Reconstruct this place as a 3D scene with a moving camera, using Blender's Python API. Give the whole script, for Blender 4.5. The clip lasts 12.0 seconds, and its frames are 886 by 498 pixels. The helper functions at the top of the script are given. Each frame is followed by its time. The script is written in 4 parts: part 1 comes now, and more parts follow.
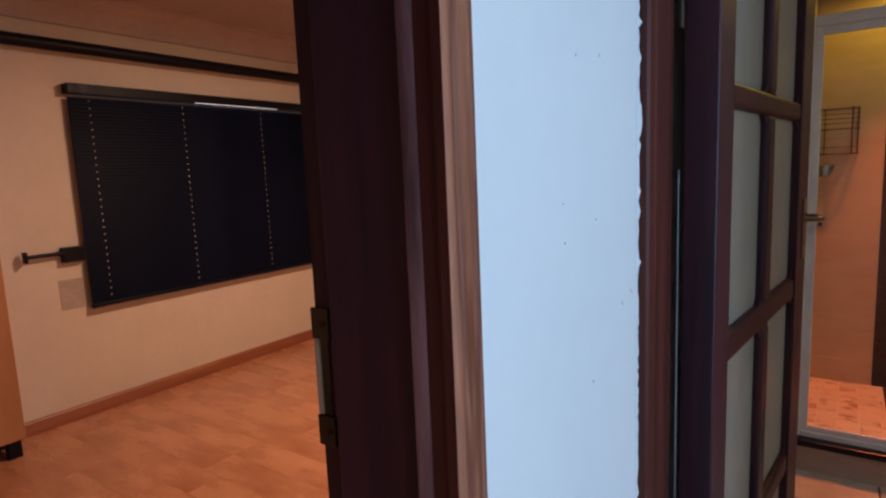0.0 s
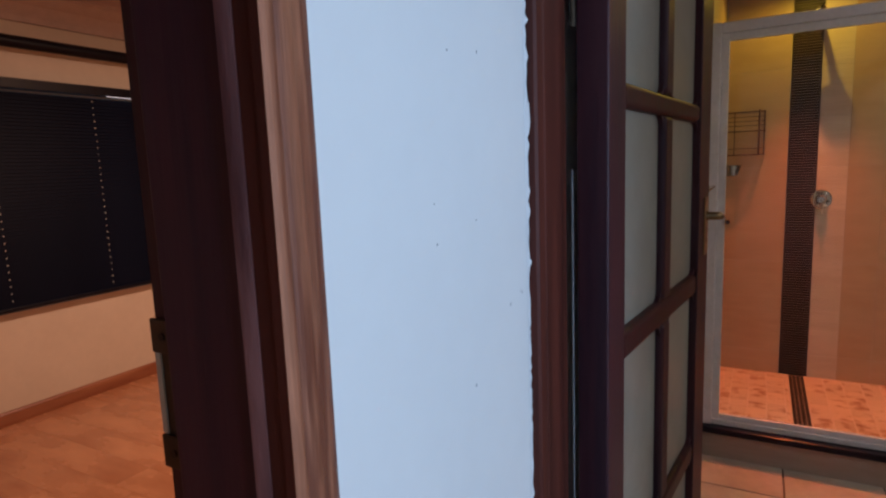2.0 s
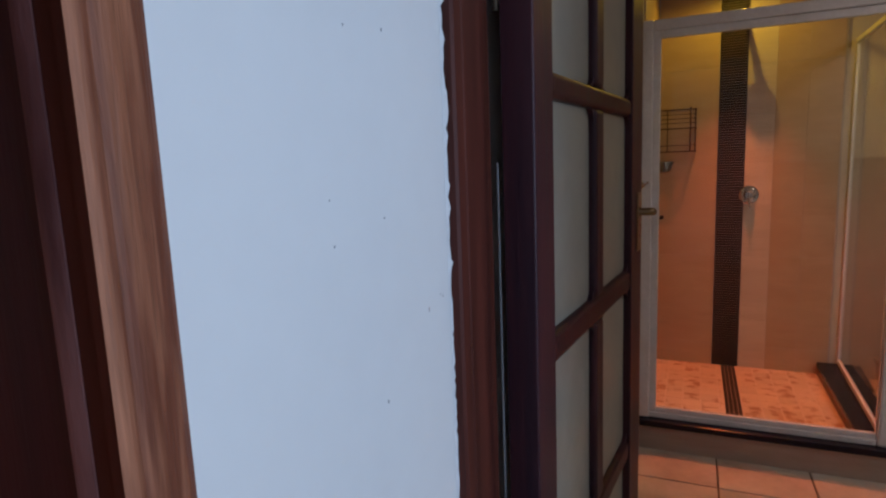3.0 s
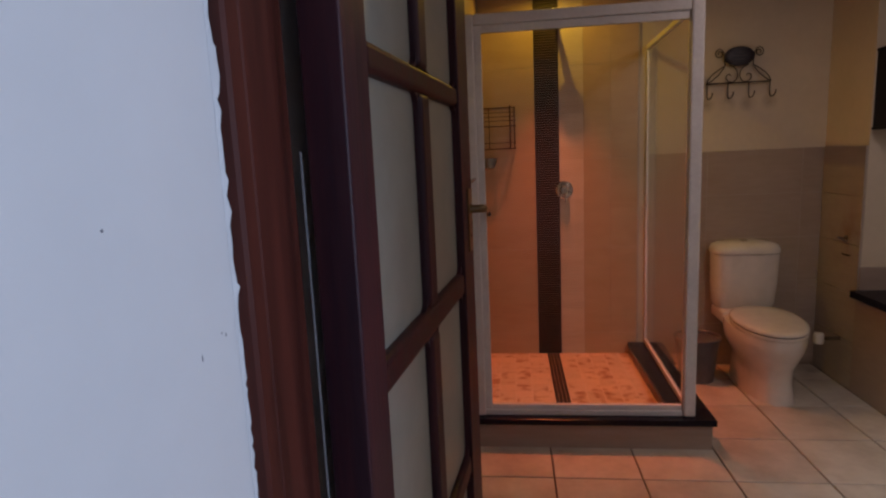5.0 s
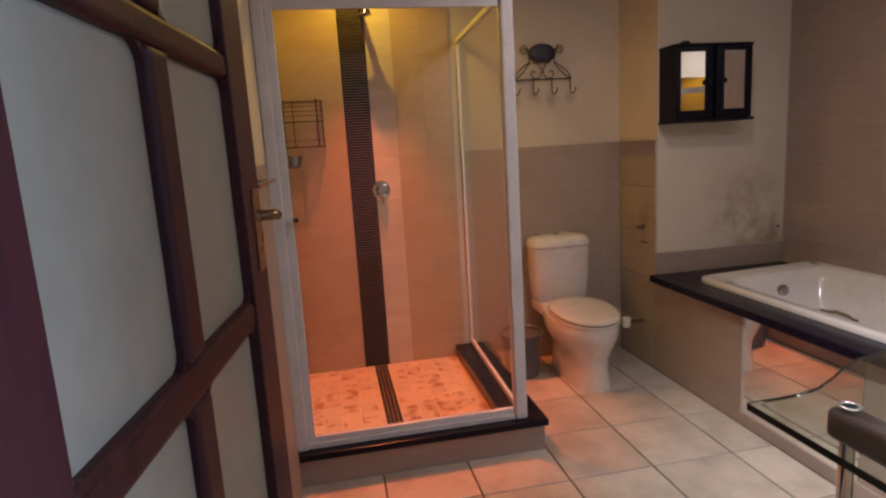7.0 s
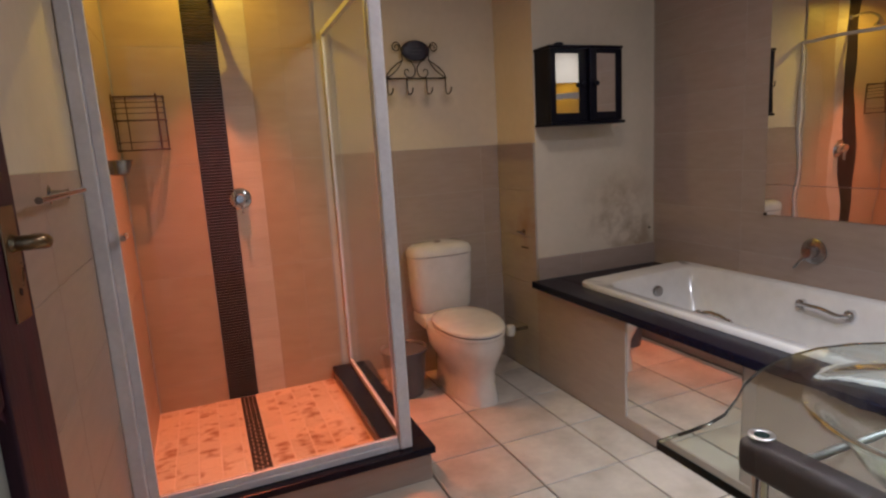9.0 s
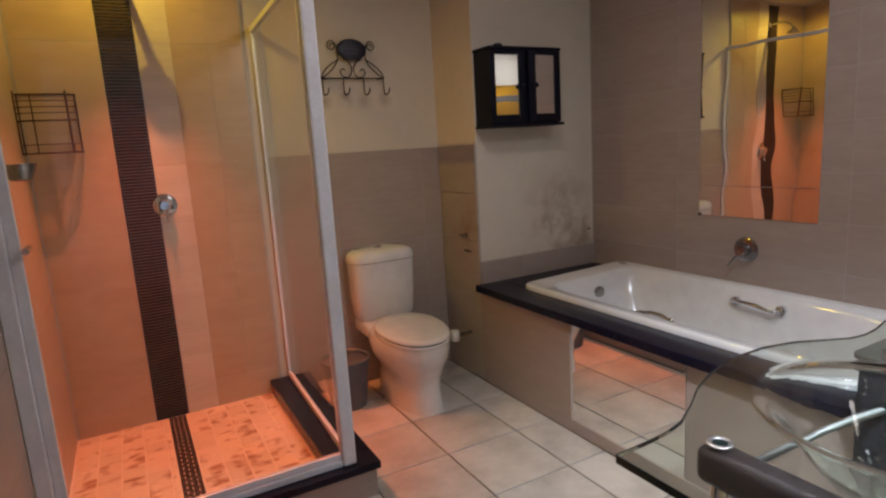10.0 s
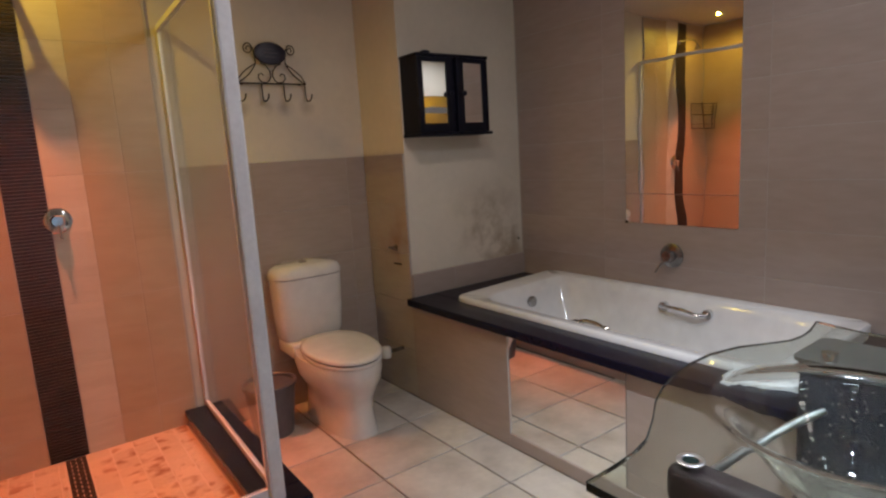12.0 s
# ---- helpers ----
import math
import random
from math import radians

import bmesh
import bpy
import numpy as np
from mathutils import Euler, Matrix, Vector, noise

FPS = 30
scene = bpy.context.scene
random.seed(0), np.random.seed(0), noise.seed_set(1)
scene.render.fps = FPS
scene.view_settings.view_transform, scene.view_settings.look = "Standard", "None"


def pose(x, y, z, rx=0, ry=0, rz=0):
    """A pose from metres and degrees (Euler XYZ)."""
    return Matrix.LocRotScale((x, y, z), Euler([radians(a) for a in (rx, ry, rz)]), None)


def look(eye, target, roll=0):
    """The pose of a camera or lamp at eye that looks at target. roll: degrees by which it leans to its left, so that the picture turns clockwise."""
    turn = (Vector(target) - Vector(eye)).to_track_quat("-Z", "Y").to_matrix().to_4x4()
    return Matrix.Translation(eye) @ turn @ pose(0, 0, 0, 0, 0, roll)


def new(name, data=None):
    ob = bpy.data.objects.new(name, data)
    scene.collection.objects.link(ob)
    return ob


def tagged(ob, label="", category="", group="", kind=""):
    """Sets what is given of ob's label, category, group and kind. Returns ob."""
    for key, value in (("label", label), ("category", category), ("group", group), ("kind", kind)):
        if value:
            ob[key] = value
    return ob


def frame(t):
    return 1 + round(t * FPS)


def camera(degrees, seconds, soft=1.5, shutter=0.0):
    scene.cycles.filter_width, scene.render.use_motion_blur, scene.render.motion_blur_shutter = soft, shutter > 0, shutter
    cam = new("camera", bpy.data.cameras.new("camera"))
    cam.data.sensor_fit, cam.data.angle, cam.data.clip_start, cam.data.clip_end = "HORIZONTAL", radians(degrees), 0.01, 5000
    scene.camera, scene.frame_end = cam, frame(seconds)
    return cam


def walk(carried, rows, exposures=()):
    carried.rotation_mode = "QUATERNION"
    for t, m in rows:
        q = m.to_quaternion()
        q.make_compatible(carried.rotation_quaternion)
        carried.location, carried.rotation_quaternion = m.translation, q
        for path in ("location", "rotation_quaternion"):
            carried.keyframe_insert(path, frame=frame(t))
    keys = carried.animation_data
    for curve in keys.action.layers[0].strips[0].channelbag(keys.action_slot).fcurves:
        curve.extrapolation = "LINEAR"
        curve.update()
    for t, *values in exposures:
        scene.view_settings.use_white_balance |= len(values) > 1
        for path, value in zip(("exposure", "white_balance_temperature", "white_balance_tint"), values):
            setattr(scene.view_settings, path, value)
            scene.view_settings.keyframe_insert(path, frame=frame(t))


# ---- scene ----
cam = camera(75.0, 12.0, soft=2.3)
K = 0.88  # metres to one unit of the plan
PATH = [
    (0, (0.005, -0.022, 1.378), (-1.128, 1.604, 1.111), -2.4),
    (0.5, (0.019, -0.015, 1.378), (-1.089, 1.627, 1.105), -2.4),
    (1, (0.031, -0.002, 1.378), (-1.042, 1.664, 1.105), -2.3),
    (1.5, (0.041, 0.015, 1.376), (-0.982, 1.712, 1.101), -2.3),
    (2, (0.054, 0.04, 1.375), (-0.906, 1.772, 1.096), -2.2),
    (2.5, (0.067, 0.076, 1.37), (-0.818, 1.847, 1.083), -2.2),
    (4.5, (0.025, 0.259, 1.363), (-0.39, 2.191, 1.056), -2.5),
    (5, (0.03, 0.301, 1.351), (-0.211, 2.261, 1.036), -2.6),
    (5.5, (0.033, 0.348, 1.342), (-0.01, 2.322, 1.02), -2.9),
    (6, (0.042, 0.422, 1.338), (0.157, 2.392, 1.014), -3.1),
    (6.5, (0.054, 0.509, 1.322), (0.307, 2.466, 0.992), -3.3),
    (8.5, (0.136, 0.77, 1.323), (0.771, 2.634, 0.978), -3.4),
    (9, (0.167, 0.816, 1.312), (0.916, 2.638, 0.967), -3.4),
    (9.5, (0.18, 0.855, 1.315), (1.033, 2.63, 0.967), -3.5),
    (10, (0.192, 0.891, 1.309), (1.128, 2.624, 0.961), -3.5),
    (10.5, (0.194, 0.937, 1.3), (1.204, 2.629, 0.956), -3.5),
    (11, (0.201, 0.966, 1.295), (1.272, 2.621, 0.957), -3.5),
    (11.5, (0.205, 0.989, 1.299), (1.328, 2.609, 0.962), -3.5),
    (12, (0.207, 1.004, 1.294), (1.376, 2.594, 0.972), -3.5),
]
walk(cam, [(t, look(eye, target, roll)) for t, eye, target, roll in PATH],
     exposures=[(0.0, -0.5, 6150, 14), (2.5, -0.72, 6500, 20), (4.5, -1.1, 6800, 27), (5.5, -0.78, 6900, 32), (6.5, -0.17, 6700, 28), (8.5, -0.07, 6000, 20), (12.0, -0.08, 5750, 15)])

# ---- light ----
def lamp(name, kind, at, to, power, colour, size=0.2, spot=60, blend=1.0, size_y=0.0):
    data = bpy.data.lights.new(name, kind)
    data.energy, data.color = power, colour
    if kind == "AREA":
        data.size = size
        if size_y:
            data.shape, data.size_y = "RECTANGLE", size_y
        else:
            data.shape = "DISK"
    else:
        data.shadow_soft_size = size
    if kind == "SPOT":
        data.spot_size, data.spot_blend = radians(spot), blend
    ob = new(name, data)
    ob.matrix_world = look(Vector(at) * K, Vector(to) * K)
    return ob


world = bpy.data.worlds.new("world")
scene.world = world
world.use_nodes = True
world.node_tree.nodes["Background"].inputs[0].default_value = (0.35, 0.45, 0.6, 1)
world.node_tree.nodes["Background"].inputs[1].default_value = 0.3
lamp("hall_window_light", "AREA", (2.5, 0.1, 1.6), (-0.3, 0.5, 1.5), 75, (0.50, 0.75, 1.0), 1.3, size_y=1.5)
lamp("bedroom_lamp", "AREA", (-2.0, 2.75, 2.7), (-2.0, 2.75, 0), 80, (1.0, 0.60, 0.40), 0.35)
lamp("bathroom_lamp", "AREA", (1.5, 2.6, 2.58), (1.5, 2.6, 0), 6.6, (1.0, 0.87, 0.72), 0.22)
lamp("vanity_lamp", "AREA", (1.85, 1.55, 2.58), (1.9, 1.9, 0), 7.5, (0.95, 0.98, 1.0), 0.16)
lamp("vanity_spot", "SPOT", (0.95, 1.22, 2.55), (1.88, 2.02, 0.4), 175, (0.93, 0.98, 1.0), 0.03, 60, 1.0)
lamp("shower_lamp", "SPOT", (0.31, 4.05, 2.59), (0.34, 3.95, 0), 168, (1.0, 0.165, 0.055), 0.012, 64, 1.0)
lamp("shower_glow", "SPOT", (0.31, 4.05, 2.60), (0.33, 4.0, 0), 14.0, (1.0, 0.68, 0.055), 0.008, 172, 0.5)


# ---- materials ----
def material(name, low, high, rough=0.5, metal=0.0, scale=(8, 8, 8), bump=0.1, fine=60.0, spread=(0.35, 0.65), rough_var=0.1, per_piece=0.0, coat=0.0, spec=0.5, grain=0.22, warp=0.0):
    """Two colours mixed by coarse noise, darkened a little by fine noise, with bump; per_piece varies brightness piece by piece."""
    m = bpy.data.materials.new(name)
    m.use_nodes = True
    n, l = m.node_tree.nodes, m.node_tree.links
    b = n["Principled BSDF"]
    tc, mp = n.new("ShaderNodeTexCoord"), n.new("ShaderNodeMapping")
    mp.inputs["Scale"].default_value = scale
    l.new(tc.outputs["Object"], mp.inputs[0])
    big, small = n.new("ShaderNodeTexNoise"), n.new("ShaderNodeTexNoise")
    big.inputs["Scale"].default_value, big.inputs["Detail"].default_value = 1.0, 5
    big.inputs["Distortion"].default_value = warp
    small.inputs["Scale"].default_value, small.inputs["Detail"].default_value = fine / 8.0, 4
    l.new(mp.outputs[0], big.inputs[0]), l.new(mp.outputs[0], small.inputs[0])
    ramp = n.new("ShaderNodeValToRGB")
    ramp.color_ramp.elements[0].position, ramp.color_ramp.elements[1].position = spread
    ramp.color_ramp.elements[0].color, ramp.color_ramp.elements[1].color = (*low, 1), (*high, 1)
    l.new(big.outputs["Fac"], ramp.inputs[0])
    mul = n.new("ShaderNodeMix")
    mul.data_type, mul.blend_type = "RGBA", "MULTIPLY"
    mul.inputs[0].default_value = grain
    l.new(ramp.outputs[0], mul.inputs[6]), l.new(small.outputs["Fac"], mul.inputs[7])
    out = mul.outputs[2]
    if per_piece:
        own, off, add = n.new("ShaderNodeObjectInfo"), n.new("ShaderNodeVectorMath"), n.new("ShaderNodeVectorMath")
        off.operation = "MULTIPLY"
        off.inputs[1].default_value = (31, 47, 23)
        l.new(own.outputs["Random"], off.inputs[0]), l.new(off.outputs[0], add.inputs[0]), l.new(mp.outputs[0], add.inputs[1])
        l.new(add.outputs[0], big.inputs[0]), l.new(add.outputs[0], small.inputs[0])
        info, rng, hsv = n.new("ShaderNodeObjectInfo"), n.new("ShaderNodeMapRange"), n.new("ShaderNodeHueSaturation")
        rng.inputs[3].default_value, rng.inputs[4].default_value = 1 - per_piece, 1 + per_piece
        l.new(info.outputs["Random"], rng.inputs[0]), l.new(rng.outputs[0], hsv.inputs["Value"]), l.new(out, hsv.inputs["Color"])
        out = hsv.outputs[0]
    l.new(out, b.inputs["Base Color"])
    rr = n.new("ShaderNodeMapRange")
    rr.inputs[3].default_value, rr.inputs[4].default_value = max(0.02, rough - rough_var), min(1, rough + rough_var)
    l.new(big.outputs["Fac"], rr.inputs[0]), l.new(rr.outputs[0], b.inputs["Roughness"])
    b.inputs["Metallic"].default_value, b.inputs["Coat Weight"].default_value = metal, coat
    b.inputs["Specular IOR Level"].default_value = spec
    if bump:
        bp = n.new("ShaderNodeBump")
        bp.inputs["Strength"].default_value, bp.inputs["Distance"].default_value = bump, 0.004
        l.new(small.outputs["Fac"], bp.inputs["Height"]), l.new(bp.outputs[0], b.inputs["Normal"])
    return m


def clear_glass(name, colour, rough=0.0, ior=1.45, wave=0.0):
    m = bpy.data.materials.new(name)
    m.use_nodes = True
    n, l = m.node_tree.nodes, m.node_tree.links
    b = n["Principled BSDF"]
    b.inputs["Base Color"].default_value, b.inputs["Roughness"].default_value = (*colour, 1), rough
    b.inputs["Transmission Weight"].default_value, b.inputs["IOR"].default_value = 1.0, ior
    if wave:
        t, bp = n.new("ShaderNodeTexNoise"), n.new("ShaderNodeBump")
        t.inputs["Scale"].default_value = 9
        bp.inputs["Strength"].default_value, bp.inputs["Distance"].default_value = wave, 0.02
        l.new(t.outputs["Fac"], bp.inputs["Height"]), l.new(bp.outputs[0], b.inputs["Normal"])
    return m


def mirror_surface(name, wave=0.0):
    m = bpy.data.materials.new(name)
    m.use_nodes = True
    n, l = m.node_tree.nodes, m.node_tree.links
    b = n["Principled BSDF"]
    b.inputs["Base Color"].default_value, b.inputs["Metallic"].default_value, b.inputs["Roughness"].default_value = (0.93, 0.94, 0.93, 1), 1, 0.012
    if wave:
        tc, t, bp = n.new("ShaderNodeTexCoord"), n.new("ShaderNodeTexNoise"), n.new("ShaderNodeBump")
        t.inputs["Scale"].default_value, t.inputs["Detail"].default_value = 4.5, 0.5
        bp.inputs["Strength"].default_value, bp.inputs["Distance"].default_value = wave, 0.02
        l.new(tc.outputs["Object"], t.inputs[0]), l.new(t.outputs["Fac"], bp.inputs["Height"]), l.new(bp.outputs[0], b.inputs["Normal"])
    return m


WHITE_WALL = material("white_paint", (0.70, 0.715, 0.73), (0.72, 0.735, 0.75), 0.6, bump=0.03, scale=(3, 3, 3), fine=60, grain=0.05)
CREAM_WALL = material("cream_plaster", (0.60, 0.52, 0.40), (0.65, 0.57, 0.445), 0.6, bump=0.05, scale=(3, 3, 3), fine=70, grain=0.1)
BED_WALL = material("bedroom_paint", (0.64, 0.56, 0.45), (0.68, 0.60, 0.485), 0.6, bump=0.05, scale=(3, 3, 3), fine=70, grain=0.1)
CEILING = material("ceiling_paint", (0.60, 0.54, 0.49), (0.66, 0.60, 0.54), 0.7, scale=(3, 3, 3))
PATCH = material("grey_filler", (0.43, 0.365, 0.30), (0.47, 0.405, 0.335), 0.7, scale=(6, 6, 6))
BED_CEILING = material("bedroom_ceiling_paint", (0.51, 0.43, 0.405), (0.57, 0.485, 0.455), 0.7, scale=(3, 3, 3))
MAHOGANY = material("dark_mahogany", (0.026, 0.0090, 0.0195), (0.070, 0.018, 0.026), 0.45, spec=0.32, scale=(34, 34, 2.2), bump=0.12, fine=40)
MAHOGANY_FLAT = material("dark_mahogany_rail", (0.024, 0.0075, 0.0125), (0.068, 0.016, 0.020), 0.45, spec=0.25, scale=(34, 2.2, 34), bump=0.12, fine=40)
RED_WOOD = material("red_brown_wood", (0.040, 0.010, 0.008), (0.13, 0.030, 0.020), 0.5, spec=0.2, scale=(26, 26, 2.0), bump=0.06, fine=30, spread=(0.25, 0.75))
BROWN_WOOD = material("worn_brown_wood", (0.22, 0.068, 0.038), (0.52, 0.205, 0.115), 0.5, spec=0.2, scale=(48, 48, 3.0), bump=0.3, fine=60, spread=(0.42, 0.64), grain=0.5, warp=0.7)
FLOOR_TILE = material("floor_tile", (0.43, 0.37, 0.30), (0.58, 0.52, 0.435), 0.33, scale=(5, 5, 5), bump=0.08, fine=50, per_piece=0.05, spread=(0.32, 0.6))
GROUT = material("brown_grout", (0.10, 0.07, 0.05), (0.16, 0.12, 0.09), 0.8)
WALL_TILE = material("beige_wall_tile", (0.375, 0.296, 0.244), (0.40, 0.318, 0.265), 0.4, scale=(2, 2, 9), bump=0.0, fine=40, per_piece=0.02, rough_var=0.04, spec=0.35)
TILE_JOINT = material("pale_joint", (0.43, 0.37, 0.31), (0.48, 0.415, 0.35), 0.7)
PALE_TILE = material("pale_shower_tile", (0.58, 0.47, 0.34), (0.65, 0.54, 0.40), 0.35, scale=(2, 2, 14), bump=0.0, fine=40, per_piece=0.03, rough_var=0.03)
SHOWER_TILE = material("shower_tile", (0.475, 0.325, 0.185), (0.515, 0.365, 0.22), 0.4, scale=(2, 2, 8), bump=0.0, fine=40, per_piece=0.02, rough_var=0.03)
DARK_TILE = material("dark_mosaic", (0.020, 0.012, 0.010), (0.05, 0.028, 0.022), 0.45, scale=(20, 20, 20), bump=0.1, spec=0.2)
STRIP_JOINT = material("brown_strip_joint", (0.16, 0.085, 0.06), (0.22, 0.12, 0.085), 0.7, spec=0.2)
STONE = material("tumbled_stone", (0.36, 0.175, 0.085), (0.66, 0.49, 0.33), 0.55, spec=0.3, scale=(13, 19, 13), bump=0.3, spread=(0.33, 0.47), per_piece=0.08)
PEBBLE_BED = material("pebble_grout", (0.68, 0.52, 0.37), (0.74, 0.58, 0.43), 0.8)
GRANITE = material("black_granite", (0.005, 0.005, 0.013), (0.008, 0.008, 0.018), 0.24, scale=(60, 60, 60), bump=0.0, spec=0.2, grain=0.1, rough_var=0.04)
WHITE_METAL = material("white_powder_coat", (0.70, 0.69, 0.71), (0.78, 0.77, 0.79), 0.35, bump=0.02)
# Grey for the paint chips and for the light painted into the hinge gap.
GAP_AND_CHIP_GREY = material("gap_light_and_chip_grey", (0.26, 0.27, 0.30), (0.34, 0.35, 0.38), 0.5, bump=0.05)
CERAMIC = material("white_ceramic", (0.72, 0.68, 0.62), (0.77, 0.73, 0.67), 0.08, bump=0.0, scale=(2, 2, 2), coat=0.4)
ACRYLIC = material("bath_acrylic", (0.70, 0.68, 0.65), (0.75, 0.73, 0.70), 0.1, bump=0.0, scale=(2, 2, 2), coat=0.3)
CHROME = material("chrome", (0.72, 0.72, 0.72), (0.8, 0.8, 0.8), 0.09, metal=1.0, bump=0.0, rough_var=0.04)
SATIN = material("satin_chrome", (0.72, 0.73, 0.72), (0.8, 0.81, 0.8), 0.34, metal=1.0, bump=0.0)
DULL_CHROME = material("dull_chrome", (0.30, 0.29, 0.29), (0.42, 0.41, 0.41), 0.16, metal=1.0, bump=0.0, rough_var=0.05)
BRASS = material("dull_brass", (0.22, 0.15, 0.08), (0.36, 0.26, 0.145), 0.30, metal=1.0, bump=0.05)
IRON = material("wrought_iron", (0.018, 0.012, 0.010), (0.045, 0.030, 0.024), 0.45, metal=0.6, bump=0.1)
PLAQUE = material("dark_plaque", (0.010, 0.008, 0.020), (0.020, 0.016, 0.034), 0.4, scale=(20, 20, 20), bump=0.15)
PLAQUE_MARK = material("worn_lettering", (0.035, 0.032, 0.045), (0.07, 0.064, 0.08), 0.5)
RUST_WIRE = material("rusted_wire", (0.05, 0.022, 0.014), (0.12, 0.052, 0.030), 0.6, metal=0.3, bump=0.2)
EBONY = material("black_stained_wood", (0.002, 0.002, 0.006), (0.005, 0.005, 0.014), 0.45, spec=0.2, scale=(30, 30, 3), bump=0.08)
BLIND = material("dark_blind_slat", (0.0025, 0.0045, 0.015), (0.004, 0.007, 0.021), 0.5, spec=0.06, scale=(3, 3, 3), bump=0.03)
BLACK_GLOSS = material("black_gloss", (0.012, 0.013, 0.018), (0.020, 0.022, 0.028), 0.15, scale=(9, 9, 9), bump=0.8, fine=120)
DARK_BAR = material("dark_bar", (0.006, 0.004, 0.005), (0.018, 0.010, 0.011), 0.4, spec=0.3, scale=(20, 3, 20), bump=0.15)
FROSTED = material("frosted_pane", (0.30, 0.31, 0.27), (0.36, 0.37, 0.32), 0.4, scale=(3, 3, 3), bump=0.05)
LAMINATE = material("laminate_floor", (0.40, 0.16, 0.075), (0.62, 0.30, 0.155), 0.27, scale=(2.6, 7, 7), bump=0.03, fine=50, per_piece=0.004, spread=(0.28, 0.72))
SKIRTING = material("wood_skirting", (0.27, 0.085, 0.036), (0.36, 0.135, 0.058), 0.4, scale=(14, 2, 14), bump=0.08)
CUPBOARD = material("cupboard_veneer", (0.42, 0.19, 0.08), (0.50, 0.24, 0.10), 0.4, scale=(14, 14, 2), bump=0.06)
BIN_PLASTIC = material("blue_grey_plastic", (0.085, 0.087, 0.095), (0.12, 0.122, 0.13), 0.35)
EDGE_LIGHT_GREY = material("edge_light_grey", (0.10, 0.105, 0.12), (0.16, 0.165, 0.18), 0.3)
# Grey of the fixing cap, and of the shade put into the seat gap.
PLASTIC_AND_GAP_SHADE = material("plastic_and_gap_shade", (0.035, 0.034, 0.036), (0.055, 0.053, 0.055), 0.4, spec=0.3)
DAYLIGHT = bpy.data.materials.new("daylight_slit")
DAYLIGHT.use_nodes = True
DAYLIGHT.node_tree.nodes["Principled BSDF"].inputs["Emission Color"].default_value = (0.9, 0.95, 1.0, 1)
DAYLIGHT.node_tree.nodes["Principled BSDF"].inputs["Emission Strength"].default_value = 1.0
CORD = material("pale_cord", (0.75, 0.75, 0.72), (0.8, 0.8, 0.78), 0.8)
SHOWER_GLASS = clear_glass("shower_glass", (0.97, 0.98, 0.97), ior=1.2)
GREEN_GLASS = clear_glass("green_glass", (0.87, 0.955, 0.915), ior=1.42)
# The lid's grey carries the ceiling reflection of the glass above it.
LID_REFLECTION = material("lid_with_glass_reflection", (0.020, 0.022, 0.020), (0.034, 0.036, 0.033), 0.3, scale=(5, 5, 5), bump=0.03)
GLASS_EDGE = material("dark_glass_edge", (0.006, 0.014, 0.013), (0.012, 0.024, 0.022), 0.12, bump=0.0)
# Bead wood lightened to purple-brown for the sky's reflection on it.
SKY_SHEEN_WOOD = material("sky_sheen_wood", (0.08, 0.025, 0.027), (0.24, 0.092, 0.085), 0.4, scale=(40, 40, 6), bump=0.15)
BRONZE = material("dark_bronze", (0.05, 0.035, 0.025), (0.11, 0.08, 0.055), 0.45, metal=0.8, bump=0.1)
MIRROR = mirror_surface("mirror", 0.0)
WAVY_MIRROR = mirror_surface("wavy_mirror", 0.07)


def add_blotch(m, centre, radius, colour, cut=(0.42, 0.66)):
    """A blotchy mark round a place on the wall, for damp, smears and darker spots."""
    n, l = m.node_tree.nodes, m.node_tree.links
    b = n["Principled BSDF"]
    old = b.inputs["Base Color"].links[0].from_socket
    tc, dist, noi, fade, mulm, mix = (n.new("ShaderNode" + k) for k in ("TexCoord", "VectorMath", "TexNoise", "MapRange", "Math", "Mix"))
    dist.operation = "DISTANCE"
    dist.inputs[1].default_value = Vector(centre) * K
    l.new(tc.outputs["Object"], dist.inputs[0])
    fade.inputs[1].default_value, fade.inputs[2].default_value, fade.inputs[3].default_value, fade.inputs[4].default_value = radius * K, 0.1 * radius * K, 0.0, 1.0
    l.new(dist.outputs["Value"], fade.inputs[0])
    noi.inputs["Scale"].default_value, noi.inputs["Detail"].default_value = 9, 6
    l.new(tc.outputs["Object"], noi.inputs[0])
    ramp = n.new("ShaderNodeValToRGB")
    ramp.color_ramp.elements[0].position, ramp.color_ramp.elements[1].position = cut
    l.new(noi.outputs["Fac"], ramp.inputs[0])
    mulm.operation = "MULTIPLY"
    l.new(fade.outputs[0], mulm.inputs[0]), l.new(ramp.outputs[0], mulm.inputs[1])
    mix.data_type = "RGBA"
    l.new(mulm.outputs[0], mix.inputs[0]), l.new(old, mix.inputs[6])
    mix.inputs[7].default_value = (*colour, 1)
    l.new(mix.outputs[2], b.inputs["Base Color"])


STAINED_WALL = material("stained_plaster", (0.60, 0.53, 0.41), (0.65, 0.575, 0.455), 0.6, bump=0.05, scale=(3, 3, 3), fine=70, grain=0.1)
RETURN_TILE = material("smeared_wall_tile", (0.37, 0.315, 0.26), (0.41, 0.35, 0.29), 0.35, scale=(2, 2, 9), bump=0.05, fine=40)
add_blotch(RETURN_TILE, (2.072, 4.10, 0.97), 0.26, (0.27, 0.18, 0.12))
add_blotch(STAINED_WALL, (2.72, 3.98, 0.98), 0.36, (0.32, 0.24, 0.16))
add_blotch(STAINED_WALL, (2.86, 3.98, 0.80), 0.26, (0.33, 0.25, 0.17))
